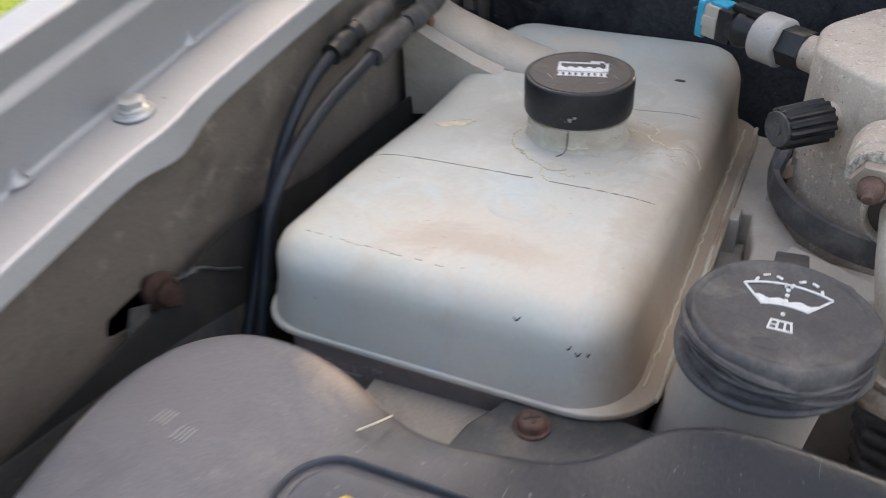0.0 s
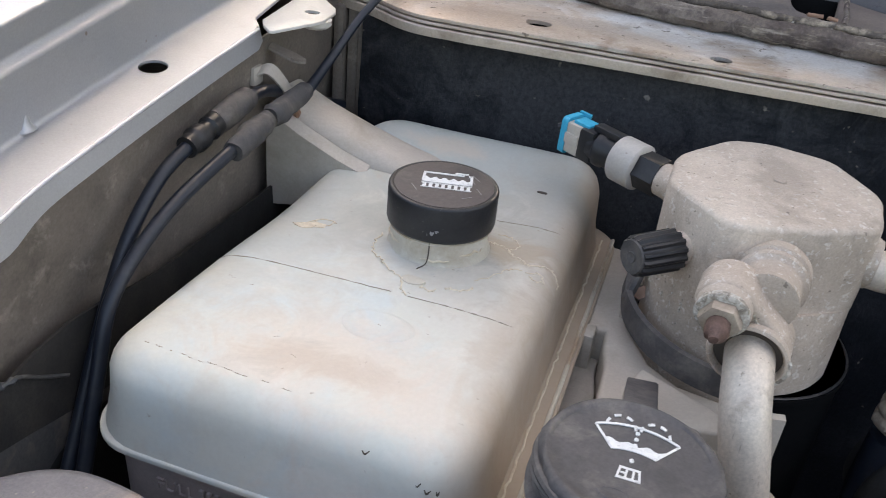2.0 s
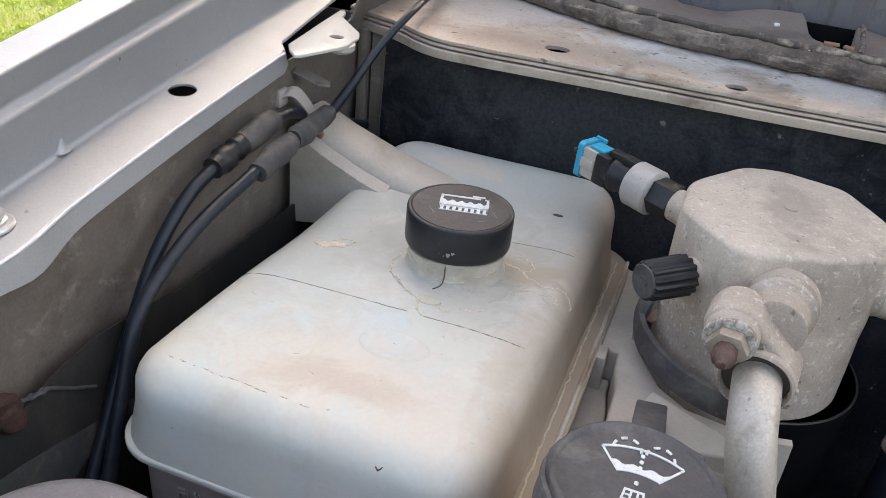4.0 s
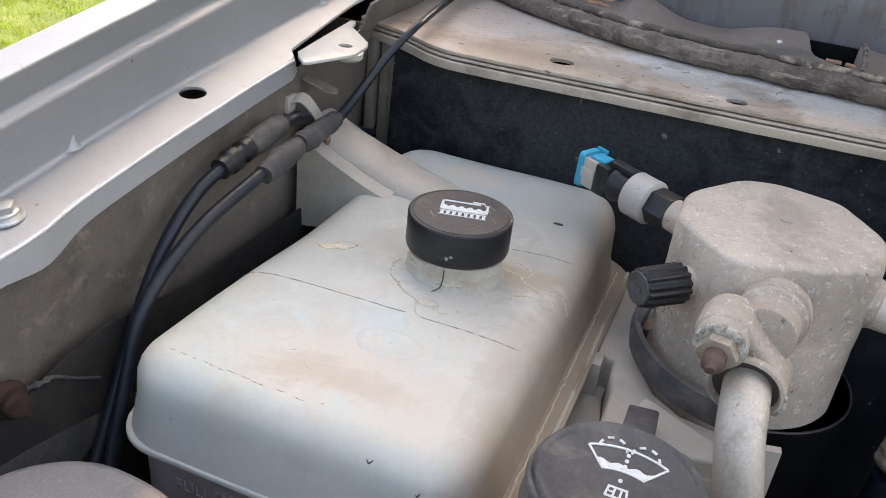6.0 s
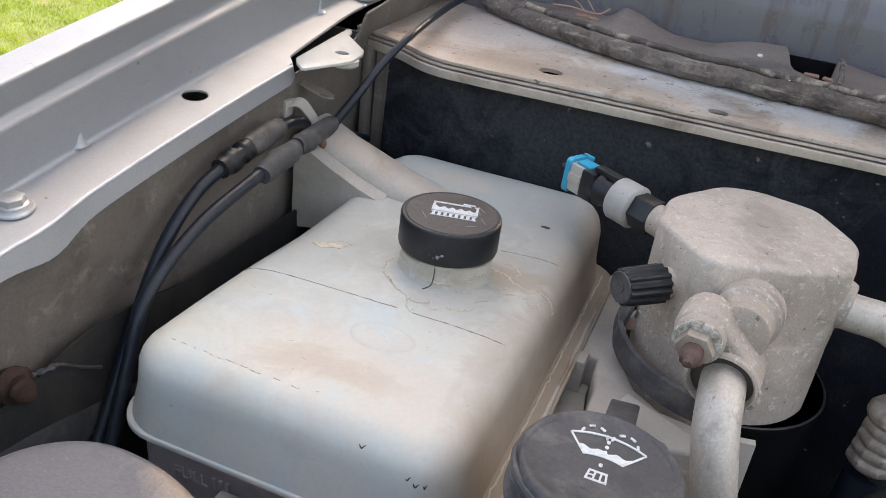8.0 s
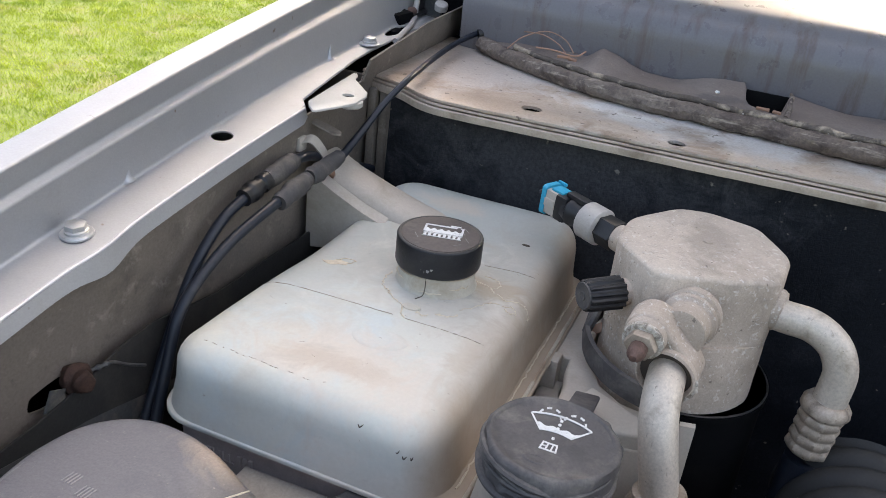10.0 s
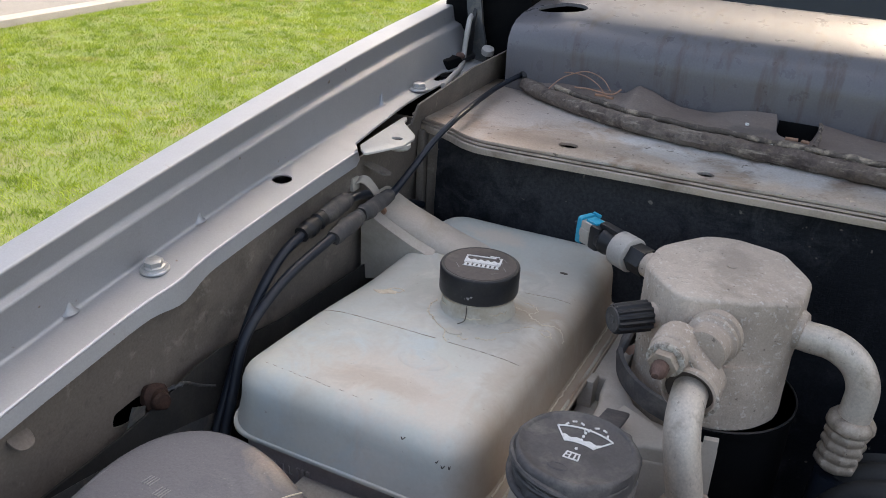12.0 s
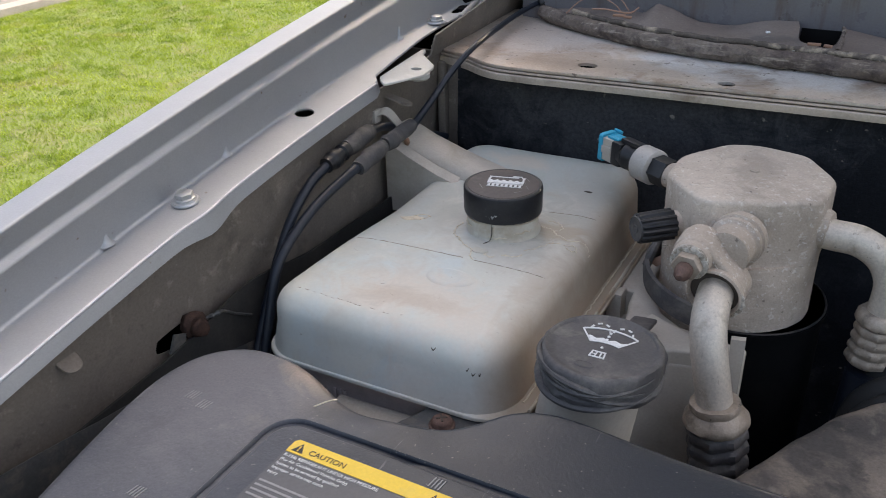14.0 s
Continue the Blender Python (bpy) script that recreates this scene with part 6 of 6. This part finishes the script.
for x, y, z in bead:
    back = 0.6588 + 0.0008 * noise.noise(Vector((x * 22, 7, 0))) + 0.0008 * noise.noise(Vector((x * 90, 1, 0))) + 0.03 * max(0.0, x - 0.1) ** 2 + max(0.0, y - 0.608) * 0.9
    top = float(np.interp(x, (-0.182, -0.146, -0.113, -0.087, -0.074, -0.060, -0.049, -0.036, -0.008, 0.028, 0.053, 0.074, 0.096, 0.122, 0.2, 0.9), (1.050, 1.0580, 1.0570, 1.0560, 1.0660, 1.0610, 1.0555, 1.0525, 1.0530, 1.0590, 1.0620, 1.0575, 1.0540, 1.0520, 1.053, 1.053)))
    u = (x - HOLE_X) / 0.0165
    if abs(u) < 1:
        bite = (1 - u ** 4) ** 0.5
        back, top = back - 0.049 * bite, top - 0.006 * bite
    rows_.append([(x, y + 0.005 + (back - y - 0.005) * s, (z + 0.0050) * (1 - s ** 0.9) + top * s ** 0.9 + 0.0018 * noise.noise(Vector((x * 30, s * 3, 9)))) for s in lerp_steps(0, 1, 9)])
part("flap", sheet(rows_, 0.0022), M_FLAP, seal, "torn rubber flap", 60)
curl = [(HOLE_X + 0.0165 + 0.0012 * math.cos(a), 0.618 + 0.016 * math.sin(a), 1.0585 + 0.0055 * math.sin(a)) for a in lerp_steps(-1.2, 1.5, 12)]
# added black sheet that hides the lit cover, so the hole looks shaded
part("hole_shade_backing", box(0.044, 0.0765, 0.6585, 0.6605, 1.0398, 1.0550, 0.0005), M_DARK, seal, "black sheet added for the shade inside the flap's hole")
part("curled_edge", roughen(tube(curl, lambda q: 0.0022 - 0.0008 * q, 8, 3), 0.0008, 150), M_SEAL, seal, "curled torn edge")
rnd = random.Random(11)
for cx, spread, n in ((0.024, 0.010, 6), (0.050, 0.012, 7), (0.068, 0.008, 4), (0.100, 0.012, 8), (0.124, 0.008, 4), (-0.03, 0.02, 4), (-0.085, 0.02, 3)):
    for k in range(n):
        x, r = cx + rnd.gauss(0, spread * 0.6), rnd.uniform(0.0007, 0.0017)
        m = Matrix.Translation((x, seal_y(x) + rnd.uniform(0.004, 0.011), 1.0520 + rnd.uniform(-0.0005, 0.001))) @ Matrix.Rotation(rnd.uniform(0, 3), 4, "Z") @ Matrix.Diagonal((1.7, 0.8, 0.7, 1))
        part("crumb", moved(roughen(lathe([(r * 0.6, -r * 0.5), (r, 0), (r * 0.8, r * 0.7), (r * 0.2, r)], 7), r * 0.6, 500, k), m), M_CRUST, seal, "pale crumb")
part("crumb", moved(roughen(lathe([(0.0012, -0.0006), (0.0018, 0), (0.0012, 0.001)], 8), 0.0007, 400, 3), Matrix.Translation((0.026, 0.606, 1.0615))), M_WHITE, seal, "white crumb")
for x, y, z, a, ln in ((-0.098, 0.628, 1.0590, 0.2, 0.011), (-0.090, 0.626, 1.0588, -0.15, 0.007), (0.060, 0.606, 1.0560, 0.1, 0.010), (0.070, 0.605, 1.0560, -0.3, 0.006)):
    part("torn_fragment", moved(roughen(box(-ln / 2, ln / 2, -0.0013, 0.0013, -0.0008, 0.0008, 0.0004), 0.0008, 300), Matrix.Translation((x, y, z)) @ Matrix.Rotation(a, 4, "Z")), M_COPPER, seal, "red-brown torn fragment")
wires = thing("loose_wire", (-0.14, 0.65, 1.05), "thin bare copper wire looped on the cowl", "wire")
part("wire", tube([(-0.172, 0.683, 1.058), (-0.150, 0.666, 1.064), (-0.125, 0.652, 1.068), (-0.108, 0.643, 1.065), (-0.098, 0.635, 1.060)], 0.0005, 6, 8), M_COPPER, wires)
part("wire", tube([(-0.150, 0.640, 1.054), (-0.140, 0.648, 1.064), (-0.122, 0.653, 1.071), (-0.104, 0.646, 1.069), (-0.092, 0.635, 1.062)], 0.0005, 6, 8), M_COPPER, wires)
part("wire", tube([(-0.120, 0.622, 1.064), (-0.105, 0.616, 1.066), (-0.085, 0.610, 1.066), (-0.078, 0.615, 1.070)], 0.0007, 6, 6), M_COPPER, wires)

# ---- hood hinge at the rear corner ----
hinge = hood
part("hinge_plate", moved(box(-0.016, 0.016, -0.03, 0.075, 0, 0.004, 0.0015), Matrix.Translation((-0.272, 0.700, 1.0525))), M_BLACK, hinge)
part("hinge_arm", loft([[(x + dx, y + dy, z) for dx, dy in ((-0.0085, -0.0015), (0.0085, -0.004), (0.0085, 0.0), (-0.0085, 0.003))] for x, y, z in ((-0.246, 0.712, 1.038), (-0.252, 0.716, 1.06), (-0.260, 0.720, 1.085), (-0.266, 0.726, 1.108), (-0.270, 0.742, 1.14), (-0.268, 0.80, 1.20), (-0.262, 0.88, 1.23))]), M_BRACKET, hinge, "dull grey hinge arm")
part("hinge_pivot", moved(lathe([(0.0060, -0.004), (0.0065, 0.0), (0.0060, 0.002), (0.003, 0.003)], 22), aim((-0.2395, 0.706, 1.0640), (0.2, -0.3, 0.93))), M_SILVER, hinge, "pale pivot end")
part("hinge_lever", loft([[(-0.262 + dx, y + dy, z) for dx, dy in ((-0.002, -0.009), (0.002, -0.009), (0.002, 0.009), (-0.002, 0.009))] for y, z in ((0.70, 1.045), (0.712, 1.07), (0.73, 1.10))]), M_BLACK, hinge)
wire_pts = [(-0.2335, 0.598, 1.052), (-0.240, 0.632, 1.054), (-0.2500, 0.665, 1.052), (-0.2585, 0.690, 1.054), (-0.2605, 0.697, 1.066), (-0.2605, 0.701, 1.081), (-0.2625, 0.709, 1.090), (-0.2665, 0.722, 1.092), (-0.272, 0.735, 1.088)]
part("ground_wire", tube(wire_pts, 0.0026, 10, 8), M_SILVER, hinge, "pale grey wire")
part("clip_block", moved(roughen(box(-0.008, 0.008, -0.014, 0.014, 0, 0.010, 0.003), 0.002, 80), Matrix.Translation((-0.264, 0.668, 1.050))), M_DARK, hinge)
part("grommet", moved(lathe([(0.007, 0), (0.0065, 0.006), (0.003, 0.008)], 16), Matrix.Translation((-0.252, 0.640, 1.044))), M_DARK, hinge)
part("lever_stop", moved(lathe([(0.005, 0), (0.005, 0.007), (0.003, 0.009)], 14), Matrix.Translation((-0.262, 0.690, 1.052))), M_RUST, hinge)
# added black block: fills the dark gap and keeps sun off the rear fender
part("hinge_light_block", loft([[(-0.300, 0.728, 1.015), (-0.2070, 0.723, 1.015), (-0.2070, 0.80, 1.015), (-0.300, 0.80, 1.015)], [(-0.305, 0.745, 1.23), (-0.2075, 0.738, 1.21), (-0.2075, 0.80, 1.21), (-0.305, 0.80, 1.23)]]), M_DARK, hinge, "black block added to close the hinge gap and stop light")
